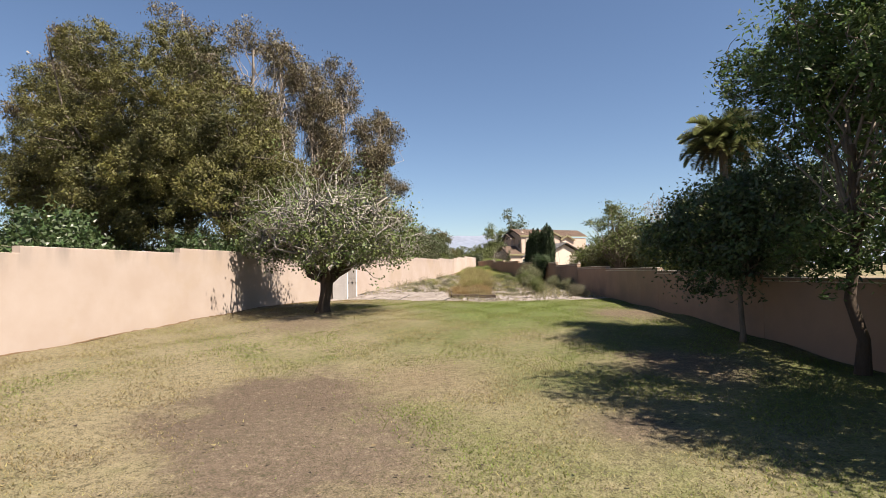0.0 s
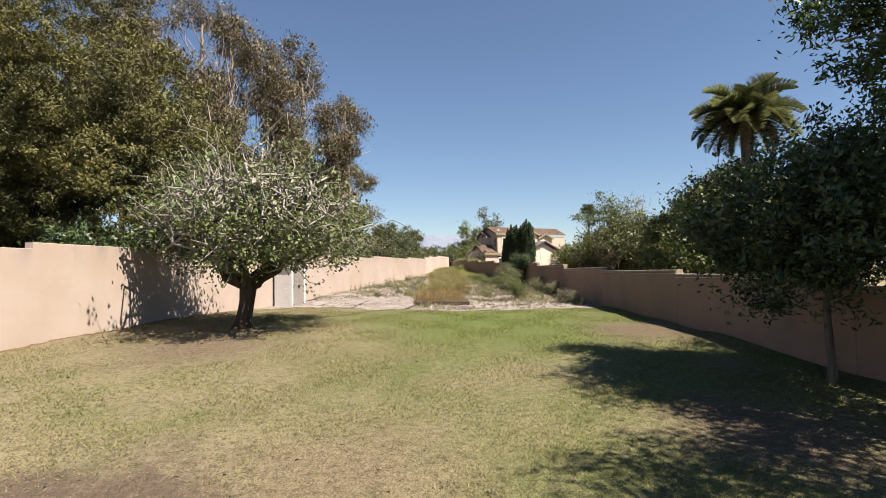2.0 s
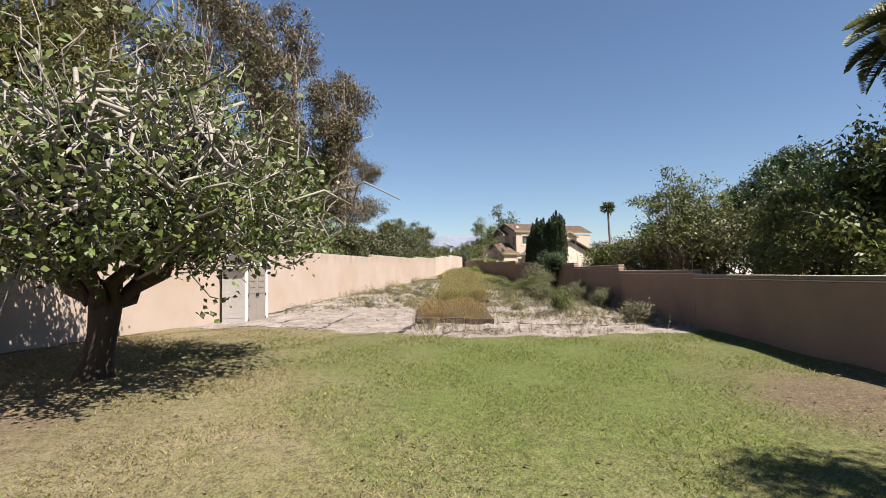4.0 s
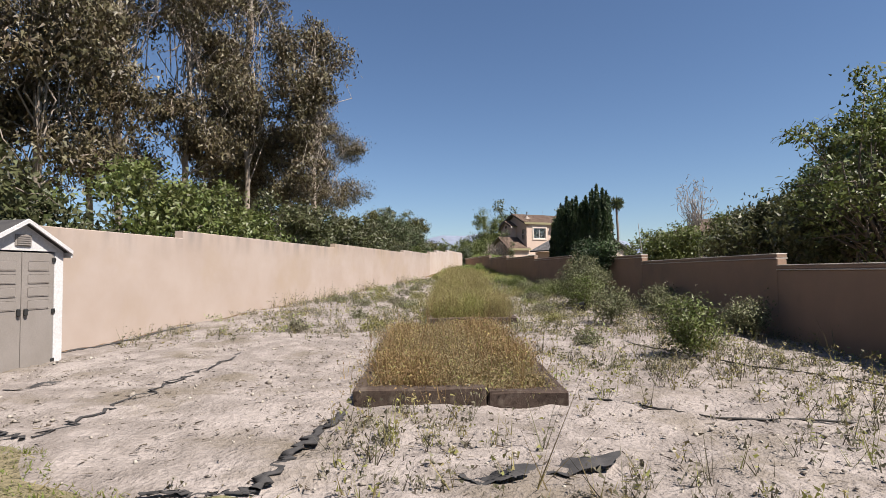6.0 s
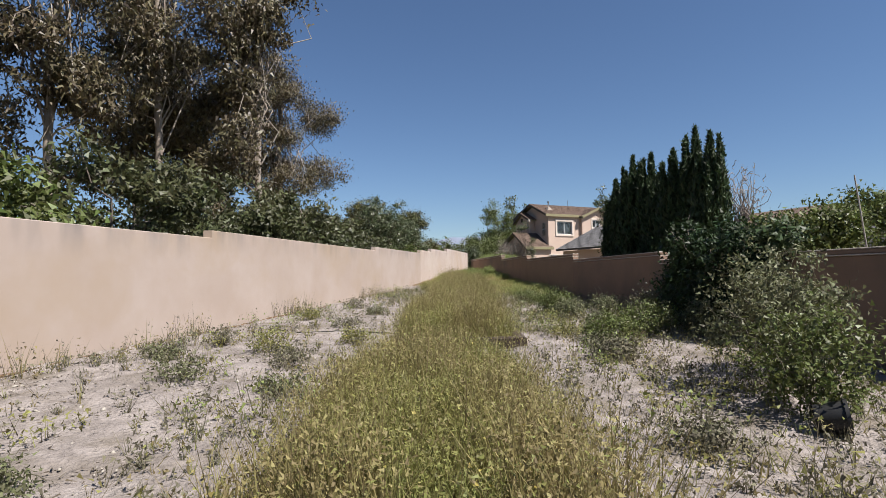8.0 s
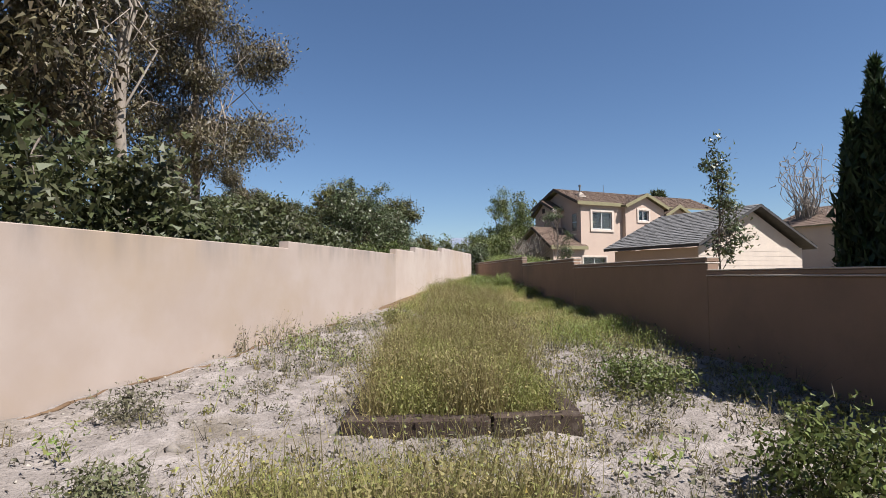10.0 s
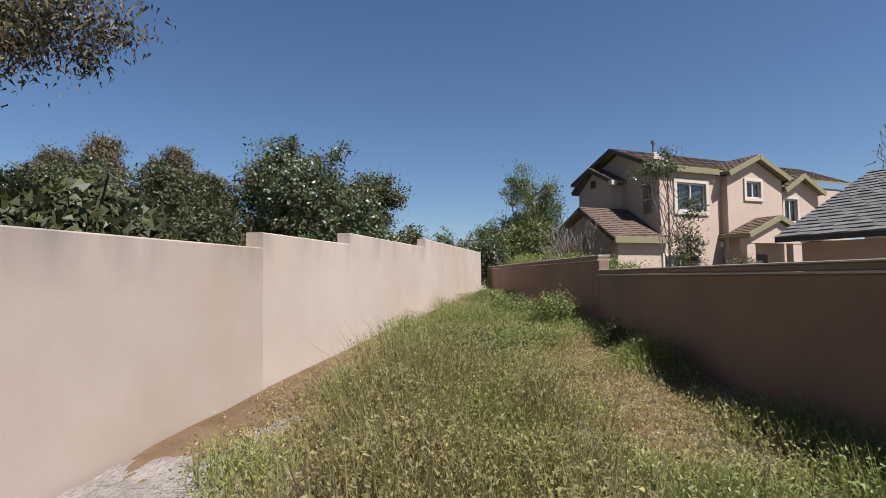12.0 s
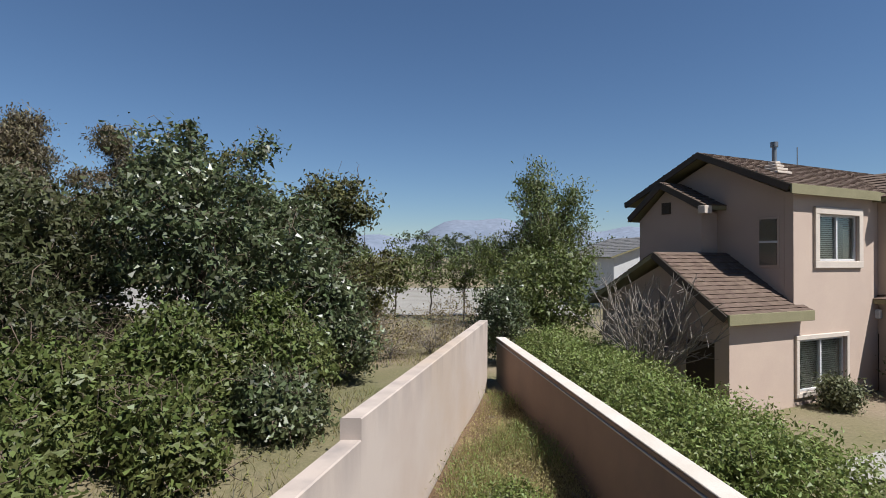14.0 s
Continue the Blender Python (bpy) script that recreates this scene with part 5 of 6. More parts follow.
# grass of the lawn
P = sprinkle(330000, -13, 9, 0.5, 28.5)
P = P[(P[:, 0] > left_x(P[:, 1]) + 0.25) & (P[:, 0] < right_x(P[:, 1]) - 0.2) & (P[:, 1] < lawn_end(P[:, 0]) - 0.02)]
tone = np.array([noise.noise(Vector((p[0] * 0.35, p[1] * 0.3, 9.4))) for p in P]) - 0.045 * (P[:, 0] - 1.0) - 0.3 * np.exp(-((P[:, 0] - 2.8) ** 2 + (P[:, 1] - 21) ** 2) / 30)
bare = np.zeros(len(P))
for x, y, r in ((-2.8, 9.3, 2.0), (-1.8, 6.9, 1.7), (-0.3, 11.2, 1.2), (2.6, 7.8, 0.8), (-4.6, 18.4, 1.8), (6.6, 19.5, 1.4), (5.2, 12.0, 1.2)):
    bare = np.maximum(bare, 1.25 - np.hypot(P[:, 0] - x, (P[:, 1] - y) * 0.8) / r)
keep = rng.uniform(0, 1, len(P)) > np.clip(bare * 1.6, 0, 0.97)
P, tone = P[keep], tone[keep]
B = on_ground(P, 0.03)
V, F = blades(B, 0.04, 0.013, 0.9)
mixed = tone + rng.normal(size=len(B)) * 0.22
idx = np.where(mixed < -0.05, 0, np.where(mixed < 0.22, 1, np.where(mixed < 0.5, 2, 3)))
tagged(put("lawn_grass", np_mesh("lawn_grass", V, F, [M["lush"], M["grass"], M["weed_dry"], M["straw"]], idx)), "short patchy grass of the lawn", "grass", kind="stuff")

# fallen leaves and bits on the lawn
P = sprinkle(1500, -12, 8.5, 1, 28)
P = P[(P[:, 0] > left_x(P[:, 1]) + 0.3) & (P[:, 0] < right_x(P[:, 1]) - 0.3) & (P[:, 1] < lawn_end(P[:, 0]) - 0.2)]
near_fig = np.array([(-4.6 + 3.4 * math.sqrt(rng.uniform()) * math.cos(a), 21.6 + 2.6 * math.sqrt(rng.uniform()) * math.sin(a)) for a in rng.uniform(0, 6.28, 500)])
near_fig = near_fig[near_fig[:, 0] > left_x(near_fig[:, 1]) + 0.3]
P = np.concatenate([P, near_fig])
T = on_ground(P, 0.075)
a = rng.uniform(0, 2 * np.pi, len(T))
V, F = kites(T, 0.065, 0.5, 2.0, np.column_stack([np.cos(a), np.sin(a), 0 * a]) * 4)
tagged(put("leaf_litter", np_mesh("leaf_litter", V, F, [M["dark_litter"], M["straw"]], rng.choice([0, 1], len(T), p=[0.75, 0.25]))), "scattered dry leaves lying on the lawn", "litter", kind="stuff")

# stones in the gravel
P = off_beds(in_lane(sprinkle(20000, -7, 9, 24.6, 62)))
P = P[P[:, 1] > lawn_end(P[:, 0])]
T = on_ground(P, 0.012)
n = len(T)
s = (0.014 * rng.lognormal(0, 0.5, n))[:, None, None]
octa = np.array([[1, 0, 0], [0, 1, 0], [-1, 0, 0], [0, -1, 0], [0, 0, 0.7], [0, 0, -0.7]], float)
V = (T[:, None] + s * (octa[None] + rng.normal(size=(n, 6, 3)) * 0.25)).reshape(-1, 3)
tri = np.array([[0, 1, 4], [1, 2, 4], [2, 3, 4], [3, 0, 4], [1, 0, 5], [2, 1, 5], [3, 2, 5], [0, 3, 5]])
F = (np.arange(n)[:, None, None] * 6 + tri[None]).reshape(-1, 3)
tagged(put("gravel_stones", np_mesh("gravel_stones", V, F, M["stone"])), "loose pale stones and clods on the gravel", "stones", kind="stuff")


P = off_beds(in_lane(sprinkle(23000, -7, 9, 25.5, 62)))
P = P[P[:, 1] > lawn_end(P[:, 0]) + 0.1]
T = on_ground(P, 0.022)
a = rng.uniform(0, 2 * np.pi, len(T))
V, F = kites(T, 0.085, 0.16, 2.0, np.column_stack([np.cos(a), np.sin(a), 0 * a]) * 4)
tagged(put("twig_litter", np_mesh("twig_litter", V, F, M["dark_litter"])), "dry twigs and dark leaf litter on the gravel", "litter", kind="stuff")

# ---- hose, cloth edges and clutter on the gravel ----
def ground_line(name, label, category, pts, radius, mat, lift=0.012, wob=0.03, k=40):
    P = np.array(pts, float)
    s = np.linspace(0, 1, len(P))
    t = np.linspace(0, 1, k)
    Q = np.column_stack([np.interp(t, s, P[:, 0]), np.interp(t, s, P[:, 1])])
    Q[1:-1] += rng.normal(size=(k - 2, 2)) * wob
    C = np.column_stack([Q, lie(Q[:, 0], Q[:, 1]) + lift + np.abs(rng.normal(size=k)) * 0.006])
    V, F = tube(C, radius * (np.ones(k) if mat is M["hose"] else rng.uniform(0.5, 1.35, k)), 6)
    if mat is M["fabric"]:
        base = lie(V[:, 0], V[:, 1]) + lift + 0.055
        V[:, 2] = base + (V[:, 2] - base) * 0.3
    return tagged(put(name, np_mesh(name, V, F, mat, smooth=True)), label, category)


ground_line("garden_hose", "black irrigation hose lying across the gravel", "hose", [(-1.64, 47.3), (-1.05, 46.35), (-0.52, 45.96), (-0.1, 45.94), (0.35, 46.08), (0.75, 46.1), (1.2, 45.9), (1.6, 45.6)], 0.011, M["hose"], 0.02, 0.006)
ground_line("irrigation_line", "thin dark irrigation line on pale gravel", "hose", [(3.1, 28.9), (4.2, 28.0), (5.6, 27.6), (7.2, 27.3)], 0.012, M["hose"])
ground_line("irrigation_line", "thin dark irrigation line on pale gravel", "hose", [(4.8, 33.6), (5.6, 31.2), (6.8, 29.4), (7.6, 28.6)], 0.012, M["hose"])
ground_line("cloth_edge", "torn dark edge of weed cloth showing through gravel", "weed cloth", [(-2.25, 27.8), (-2.08, 28.7), (-1.97, 30.4), (-1.88, 32.2)], 0.022, M["fabric"], 0.0, 0.06)
ground_line("cloth_edge", "torn dark edge of weed cloth showing through gravel", "weed cloth", [(0.14, 26.45), (0.2, 27.0), (0.32, 27.6), (0.44, 28.3)], 0.05, M["fabric"], 0.0, 0.03)
ground_line("cloth_edge", "torn dark edge of weed cloth showing through gravel", "weed cloth", [(-0.6, 26.45), (-0.2, 26.4), (0.16, 26.42)], 0.022, M["fabric"], 0.0, 0.04)
ground_line("cloth_edge", "torn dark edge of weed cloth showing through gravel", "weed cloth", [(-4.9, 28.75), (-3.9, 28.45), (-2.9, 28.1), (-2.3, 27.75)], 0.022, M["fabric"], 0.0, 0.05)
ground_line("cloth_edge", "torn dark edge of weed cloth showing through gravel", "weed cloth", [(float(left_x(y)) + g, y) for y, g in ((32.9, 0.45), (33.6, 0.62), (34.4, 0.5), (35.4, 0.38), (36.6, 0.5))], 0.05, M["fabric"], 0.0, 0.05)
ground_line("edging_strip", "dark crumbling edging along the foot of the wall", "edging", [(float(left_x(y)) + 0.13, y) for y in (3, 8, 12.5, 16, 20, 24, 28)], 0.03, M["soil"], 0.035, 0.03, 140)
ground_line("edging_strip", "dark crumbling edging along the foot of the wall", "edging", [(float(left_x(y)) + 0.14, y) for y in (32.5, 38, 44, 50, 56, 62)], 0.026, M["soil"], 0.0, 0.04, 120)


def rag(x, y, w, d, yaw):
    V, F = grid(np.linspace(-w / 2, w / 2, 14), np.linspace(-d / 2, d / 2, 9), lambda a, b: 0.03 + 0.03 * np.sin(7 * a) * np.cos(9 * b) + 0.015 * np.sin(19 * a + 5 * b))
    r = 1 + 0.25 * np.sin(5 * np.arctan2(V[:, 1], V[:, 0]))
    V[:, :2] *= r[:, None]
    m = pose(x, y, float(lie(x, y)) + 0.012, 0, 0, yaw)
    ob = put("cloth_scrap", np_mesh("cloth_scrap", V, F, M["fabric"], smooth=True))
    ob.matrix_basis = m
    return tagged(ob, "crumpled scrap of dark weed cloth on gravel", "weed cloth", "cloth scraps")


for x, y, w, d, yaw in ((2.35, 26.75, 0.75, 0.22, 12), (1.75, 26.55, 0.4, 0.16, -8), (1.25, 26.05, 0.36, 0.16, 20), (-3.7, 29.9, 0.5, 0.14, 40), (5.6, 40.3, 0.5, 0.2, 15)):
    rag(x, y, w, d, yaw)


def plant_pot(x, y):
    ob = thing("plant_pot", "black plastic nursery pot lying on its side", "pot", pose(x, y, float(lie(x, y)) + 0.145, 82, 0, 60))
    V, F = tube([(0, 0, 0), (0, 0, 0.24)], [0.11, 0.145], 20)
    put("pot_wall", np_mesh("pot_wall", V, F, M["dark"], smooth=True), ob)
    V, F = tube([(0, 0, 0.225), (0, 0, 0.255)], [0.155, 0.155], 20)
    put("rim", np_mesh("rim", V, F, M["dark"], smooth=True), ob)
    V, F = tube([(0, 0, 0), (0, 0, 0.008)], [0.108, 0.108], 20)
    put("base", np_mesh("base", V, F, M["dark"], smooth=True), ob)
    return ob


plant_pot(5.75, 38.9)

# bare earth along the foot of the west wall at the narrow end
ys = np.linspace(62.5, 79, 50)
q = np.linspace(0, 1, 7)
V = np.array([(float(left_x(y)) + 0.03 + k * (0.3 + 0.15 * math.sin(y * 1.3) + 0.1 * math.sin(y * 4.1)), y) for y in ys for k in q])
V = np.column_stack([V, lie(V[:, 0], V[:, 1]) - 0.05 + (0.125 - 0.03 * np.tile(q, len(ys))) * np.clip((V[:, 1] - 62.5) / 2.5, 0, 1)])
i, j = np.meshgrid(np.arange(len(ys) - 1), np.arange(6), indexing="ij")
F = np.stack([i * 7 + j, i * 7 + j + 1, (i + 1) * 7 + j + 1, (i + 1) * 7 + j], -1).reshape(-1, 4)
tagged(put("earth_strip", np_mesh("earth_strip", V, F, M["soil"], smooth=True)), "strip of bare brown earth along the wall foot", "soil", kind="structure")

# ---- the stucco house ----
HOUSE = Matrix(((0.9055, -0.4243, 0, 11.31), (0.4243, 0.9055, 0, 78.19), (0, 0, 1, 0), (0, 0, 0, 1)))


def wall_with_holes(u0, u1, z0, z1, holes, v0, v1, top=None):
    """A wall in the u-z plane with rectangular holes; top: an optional gable peak (u, z)."""
    bm = bmesh.new()
    us = sorted({u0, u1, *[h[0] for h in holes], *[h[1] for h in holes]})
    zs = sorted({z0, z1, *[h[2] for h in holes], *[h[3] for h in holes]})
    for a, b in zip(us, us[1:]):
        for c, d in zip(zs, zs[1:]):
            if not any(h[0] <= a and b <= h[1] and h[2] <= c and d <= h[3] for h in holes):
                box(bm, a, b, v0, v1, c, d)
    bmesh.ops.remove_doubles(bm, verts=bm.verts, dist=0.0005)
    seen = {}
    bm.verts.index_update()
    for f in list(bm.faces):
        key = tuple(sorted(v.index for v in f.verts))
        seen.setdefault(key, []).append(f)
    bmesh.ops.delete(bm, geom=[f for fs in seen.values() if len(fs) > 1 for f in fs], context="FACES_ONLY")
    if top:
        vs = [[bm.verts.new((p, v, q)) for p, q in ((u0, z1), (u1, z1), top)] for v in (v0, v1)]
        bm.faces.new(vs[0])
        bm.faces.new(vs[1][::-1])
        for i in range(3):
            j = (i + 1) % 3
            bm.faces.new((vs[0][i], vs[0][j], vs[1][j], vs[1][i]))
    bmesh.ops.recalc_face_normals(bm, faces=bm.faces)
    return bm


def slider(parent, u0, u1, z0, z1, v, trim=0.15, name="window", panes=2):
    """A sliding window in a hole of the front: raised surround, vinyl frame, panes."""
    w = put(name, None, parent)
    w.matrix_basis = Matrix()
    bm = bmesh.new()
    for a, b, c, d in ((u0 - trim, u1 + trim, z1, z1 + trim), (u0 - trim, u1 + trim, z0 - trim, z0), (u0 - trim, u0, z0, z1), (u1, u1 + trim, z0, z1)):
        box(bm, a, b, v - 0.06, v + 0.02, c, d, 0.008)
    part("window_surround", bm, M["trim"], w, "pale raised stucco surround")
    bm = bmesh.new()
    t = 0.05
    for a, b, c, d in ((u0, u1, z1 - t, z1), (u0, u1, z0, z0 + t), (u0, u0 + t, z0 + t, z1 - t), (u1 - t, u1, z0 + t, z1 - t)):
        box(bm, a, b, v + 0.03, v + 0.10, c, d, 0.004)
    for i in range(1, panes):
        m = u0 + (u1 - u0) * i / panes
        box(bm, m - 0.03, m + 0.03, v + 0.02, v + 0.10, z0 + t, z1 - t, 0.004)
    part("window_frame", bm, M["white"], w, "white vinyl frame")
    bm = bmesh.new()
    k = int((z1 - z0) / 0.05)
    for i in range(k):
        z = z0 + 0.04 + i * (z1 - z0 - 0.08) / k
        box(bm, u0 + 0.04, u1 - 0.04, v + 0.12, v + 0.15, z, z + 0.026)
    tagged(part("blind", bm, M["blind"], w, "closed horizontal slat blind"), kind="stuff")
    for i in range(panes):
        a = u0 + (u1 - u0) * i / panes
        b = u0 + (u1 - u0) * (i + 1) / panes
        part("pane", boxed(a + 0.03, b - 0.03, v + 0.06, v + 0.07, z0 + 0.03, z1 - 0.03), M["glass"], w)
    return w


def shingles(parent, a, b, c, d, rows, cols, mat, thick=0.02):
    """Roof shingles as courses over the quad a b c d (a-b at the eave, d-c at the ridge): overlapping tilted strips."""
    a, b, c, d = map(Vector, (a, b, c, d))
    nrm = (b - a).cross(d - a).normalized()
    if nrm.z < 0:
        nrm = -nrm
    bm = bmesh.new()
    for i in range(rows):
        s0, s1 = i / rows, min((i + 1.25) / rows, 1.0)
        for j in range(cols):
            q0, q1 = j / cols, (j + 1) / cols
            if i % 2:
                q0, q1 = max(q0 - 0.5 / cols, 0), min(q1 - 0.5 / cols, 1) if j < cols - 1 else 1
            pt = lambda s, q: a.lerp(b, q).lerp(d.lerp(c, q), s)
            lo0, lo1, hi1, hi0 = pt(s0, q0), pt(s0, q1), pt(s1, q1), pt(s1, q0)
            lift = nrm * (thick + 0.006 * ((i * 7 + j * 13) % 3))
            vs = [bm.verts.new(p) for p in (lo0 + lift, lo1 + lift, hi1 + nrm * 0.004, hi0 + nrm * 0.004, lo0, lo1)]
            bm.faces.new((vs[0], vs[1], vs[2], vs[3]))
            bm.faces.new((vs[4], vs[5], vs[1], vs[0]))
    bmesh.ops.recalc_face_normals(bm, faces=bm.faces)
    ob = part("shingles", bm, mat, parent, "overlapping shingle courses")
    tagged(ob, kind="stuff")
    return ob


M["roof_rows"] = surface("shingle_courses", (0.0926, 0.0628, 0.0465), (0.13, 0.0901, 0.0701), 5, 40, 0.9, 0.3, 0.005, island=0.13)
M["grey_rows"] = surface("grey_courses", (0.109, 0.106, 0.106), (0.148, 0.143, 0.143), 5, 40, 0.9, 0.3, 0.005, island=0.18)
GZ0 = 0.85


def roof_slab(parent, a, b, c, d, mat, rows=16, cols=20, fascia=None, name="roof", t=0.10):
    """A sloping roof slab: a-b eave, d-c ridge, with a fascia board under the eave."""
    a, b, c, d = map(Vector, (a, b, c, d))
    bm = bmesh.new()
    lo = [bm.verts.new(p - Vector((0, 0, t))) for p in (a, b, c, d)]
    hi = [bm.verts.new(p) for p in (a, b, c, d)]
    bm.faces.new(lo[::-1])
    bm.faces.new(hi)
    for i in range(4):
        j = (i + 1) % 4
        bm.faces.new((lo[i], lo[j], hi[j], hi[i]))
    bmesh.ops.recalc_face_normals(bm, faces=bm.faces)
    r = part(name, bm, M["fascia"] if fascia is None else fascia, parent, "brown shingled roof slope")
    shingles(r, a, b, c, d, rows, cols, mat)
    return r


def beam(parent, p, q, h, w, mat, name="fascia_board"):
    p, q = Vector(p), Vector(q)
    L = (q - p).length
    bm = boxed(0, L, -w / 2, w / 2, -h, 0, 0.006)
    o = part(name, bm, mat, parent, "yellow-green painted fascia")
    dx = (q - p).normalized()
    side = Vector((0, 0, 1)).cross(dx).normalized()
    upv = dx.cross(side)
    o.matrix_basis = Matrix((((dx.x), side.x, upv.x, p.x), (dx.y, side.y, upv.y, p.y), (dx.z, side.z, upv.z, p.z), (0, 0, 0, 1)))
    return o


def house():
    ob = thing("stucco_house", "two-storey peach stucco house with brown roofs and olive fascia", "house", HOUSE)
    W = 0.2
    # main front, with an upper and a lower window
    UW, LW = (1.22, 2.75, 4.66, 5.72), (0.48, 2.24, 1.78, 2.93)
    part("front_wall", wall_with_holes(0.36, 3.62, GZ0 - 0.4, 6.18, [UW, LW], 0.12, 0.12 + W), M["house"], ob)
    slider(ob, *UW, 0.12, 0.16)
    slider(ob, *LW, 0.12, 0.10)
    part("inner_wall", boxed(0.6, 3.62, 0.9, 0.95, GZ0, 6.1), M["door"], ob)
    part("inner_wall", boxed(3.62, 9.8, 0.7, 0.75, GZ0, 6.0), M["door"], ob)
    # gabled side
    part("side_wall", prism([(0.325, GZ0 - 0.4), (4.3, GZ0 - 0.4), (4.3, 6.25), (2.25, 7.12), (0.325, 6.2)], "x", 0.36, 0.56), M["house"], ob)
    sw = put("window", None, ob)
    part("window_surround", boxed(0.33, 0.358, 0.42, 0.92, 4.5, 5.66, 0.006), M["house"], sw)
    for z0, z1 in ((4.56, 5.06), (5.11, 5.60)):
        part("pane", boxed(0.318, 0.329, 0.47, 0.87, z0, z1), M["glass"], sw)
    part("window_bar", boxed(0.312, 0.331, 0.45, 0.89, 5.06, 5.11, 0.003), M["white"], sw, "white window bar")
    part("rear_wall", boxed(0.36, 12.0, 4.3, 4.5, GZ0 - 0.4, 6.2), M["house"], ob)
    part("end_wall", boxed(11.8, 12.0, 0.32, 4.3, GZ0 - 0.4, 5.8), M["house"], ob)
    # wing that stands a little forward
    WW = (4.68, 5.53, 5.26, 5.92)
    part("wing_wall", wall_with_holes(3.62, 6.9, 2.9, 6.05, [WW], -0.18, 0.02, (5.25, 6.80)), M["house"], ob)
    slider(ob, *WW, -0.18, 0.13)
    part("wing_side", boxed(3.62, 3.82, 0.02, 0.118, 2.9, 6.1), M["house"], ob)
    part("wing_wall", boxed(3.62, 6.9, -0.18, 0.1, GZ0 - 0.4, 2.9), M["house"], ob)
    W2 = (7.25, 8.1, 4.4, 5.36)
    part("wing_wall", wall_with_holes(6.9, 9.6, GZ0 - 0.4, 5.75, [W2], 0.0, 0.2, (8.25, 6.25)), M["house"], ob)
    slider(ob, *W2, 0.0, 0.12)
    part("front_wall", boxed(9.6, 12.0, 0.12, 0.32, GZ0 - 0.4, 6.0), M["house"], ob)
    # main roof: eave in front, ridge along u
    roof_slab(ob, (0.0, -0.05, 6.30), (12.2, -0.05, 6.30), (12.2, 2.28, 7.36), (0.0, 2.28, 7.36), M["roof_rows"], 16, 60)
    roof_slab(ob, (12.2, 4.8, 6.28), (0.0, 4.8, 6.28), (0.0, 2.28, 7.36), (12.2, 2.28, 7.36), M["roof_rows"], 16, 60)
    beam(ob, (-0.02, -0.07, 6.31), (3.35, -0.07, 6.31), 0.22, 0.04, M["fascia"])
    beam(ob, (0.0, -0.05, 6.30), (0.0, 2.28, 7.37), 0.16, 0.04, M["door"], "barge_board")
    beam(ob, (0.0, 4.8, 6.29), (0.0, 2.28, 7.37), 0.16, 0.04, M["door"], "barge_board")
    # wing roofs
    for pk, l, r, zp, ze, v in ((5.25, 3.40, 7.15, 7.0, 6.18, -0.42), (8.25, 6.95, 9.75, 6.45, 5.72, -0.28)):
        roof_slab(ob, (l, 3.0, ze), (l, v, ze), (pk, v, zp), (pk, 3.0, zp), M["roof_rows"], 9, 16)
        roof_slab(ob, (r, v, ze), (r, 3.0, ze), (pk, 3.0, zp), (pk, v, zp), M["roof_rows"], 9, 16)
        beam(ob, (l, v - 0.02, ze + 0.01), (pk, v - 0.02, zp + 0.01), 0.2, 0.05, M["fascia"], "barge_board")
        beam(ob, (pk, v - 0.02, zp + 0.01), (r, v - 0.02, ze + 0.01), 0.2, 0.05, M["fascia"], "barge_board")
    # small gabled bay at the side
    part("bay_wall", prism([(2.0, 3.5), (4.0, 3.5), (4.0, 5.72), (3.1, 6.46), (2.0, 5.85)], "x", -0.2, 0.355), M["house"], ob)
    roof_slab(ob, (-0.40, 1.75, 5.98), (0.36, 1.75, 5.98), (0.36, 3.1, 6.68), (-0.40, 3.1, 6.68), M["roof_rows"], 8, 6)
    roof_slab(ob, (0.36, 4.25, 5.80), (-0.40, 4.25, 5.80), (-0.40, 3.1, 6.68), (0.36, 3.1, 6.68), M["roof_rows"], 8, 6)
    beam(ob, (-0.41, 1.75, 6.00), (-0.41, 3.1, 6.69), 0.16, 0.05, M["door"], "barge_board")
    beam(ob, (-0.41, 3.1, 6.69), (-0.41, 4.25, 5.82), 0.16, 0.05, M["door"], "barge_board")
    part("eave_end", boxed(-0.46, -0.2, 1.70, 1.90, 5.78, 5.97, 0.01), M["trim"], ob, "pale boxed eave end")
    vent = part("gable_vent", boxed(-0.225, -0.202, 2.92, 3.22, 5.85, 6.15, 0.004), M["door"], ob, "dark louvred gable vent")
    for i in range(4):
        part("louvre", boxed(-0.24, -0.226, 2.95, 3.19, 5.88 + i * 0.065, 5.92 + i * 0.065), M["door"], vent)
    # low annex with its own roof
    part("annex_wall", boxed(-1.70, 0.36, 0.12, 0.32, GZ0 - 0.4, 3.40), M["house"], ob)
    part("annex_side", prism([(0.32, GZ0 - 0.4), (0.46, GZ0 - 0.4), (0.46, 3.72), (0.32, 3.62)], "x", -1.70, -1.5), M["house"], ob)
    part("annex_side", prism([(1.30, GZ0 - 0.4), (3.6, GZ0 - 0.4), (3.6, 3.7), (1.75, 4.6), (1.30, 4.30)], "x", -1.70, -1.5), M["house"], ob)
    part("annex_lintel", prism([(0.46, 2.95), (1.30, 2.95), (1.30, 4.30), (0.46, 3.72)], "x", -1.70, -1.5), M["house"], ob)
    door = part("side_door", boxed(-1.56, -1.52, 0.47, 1.29, GZ0 - 0.3, 2.945), M["door"], ob, "dark recessed side door")
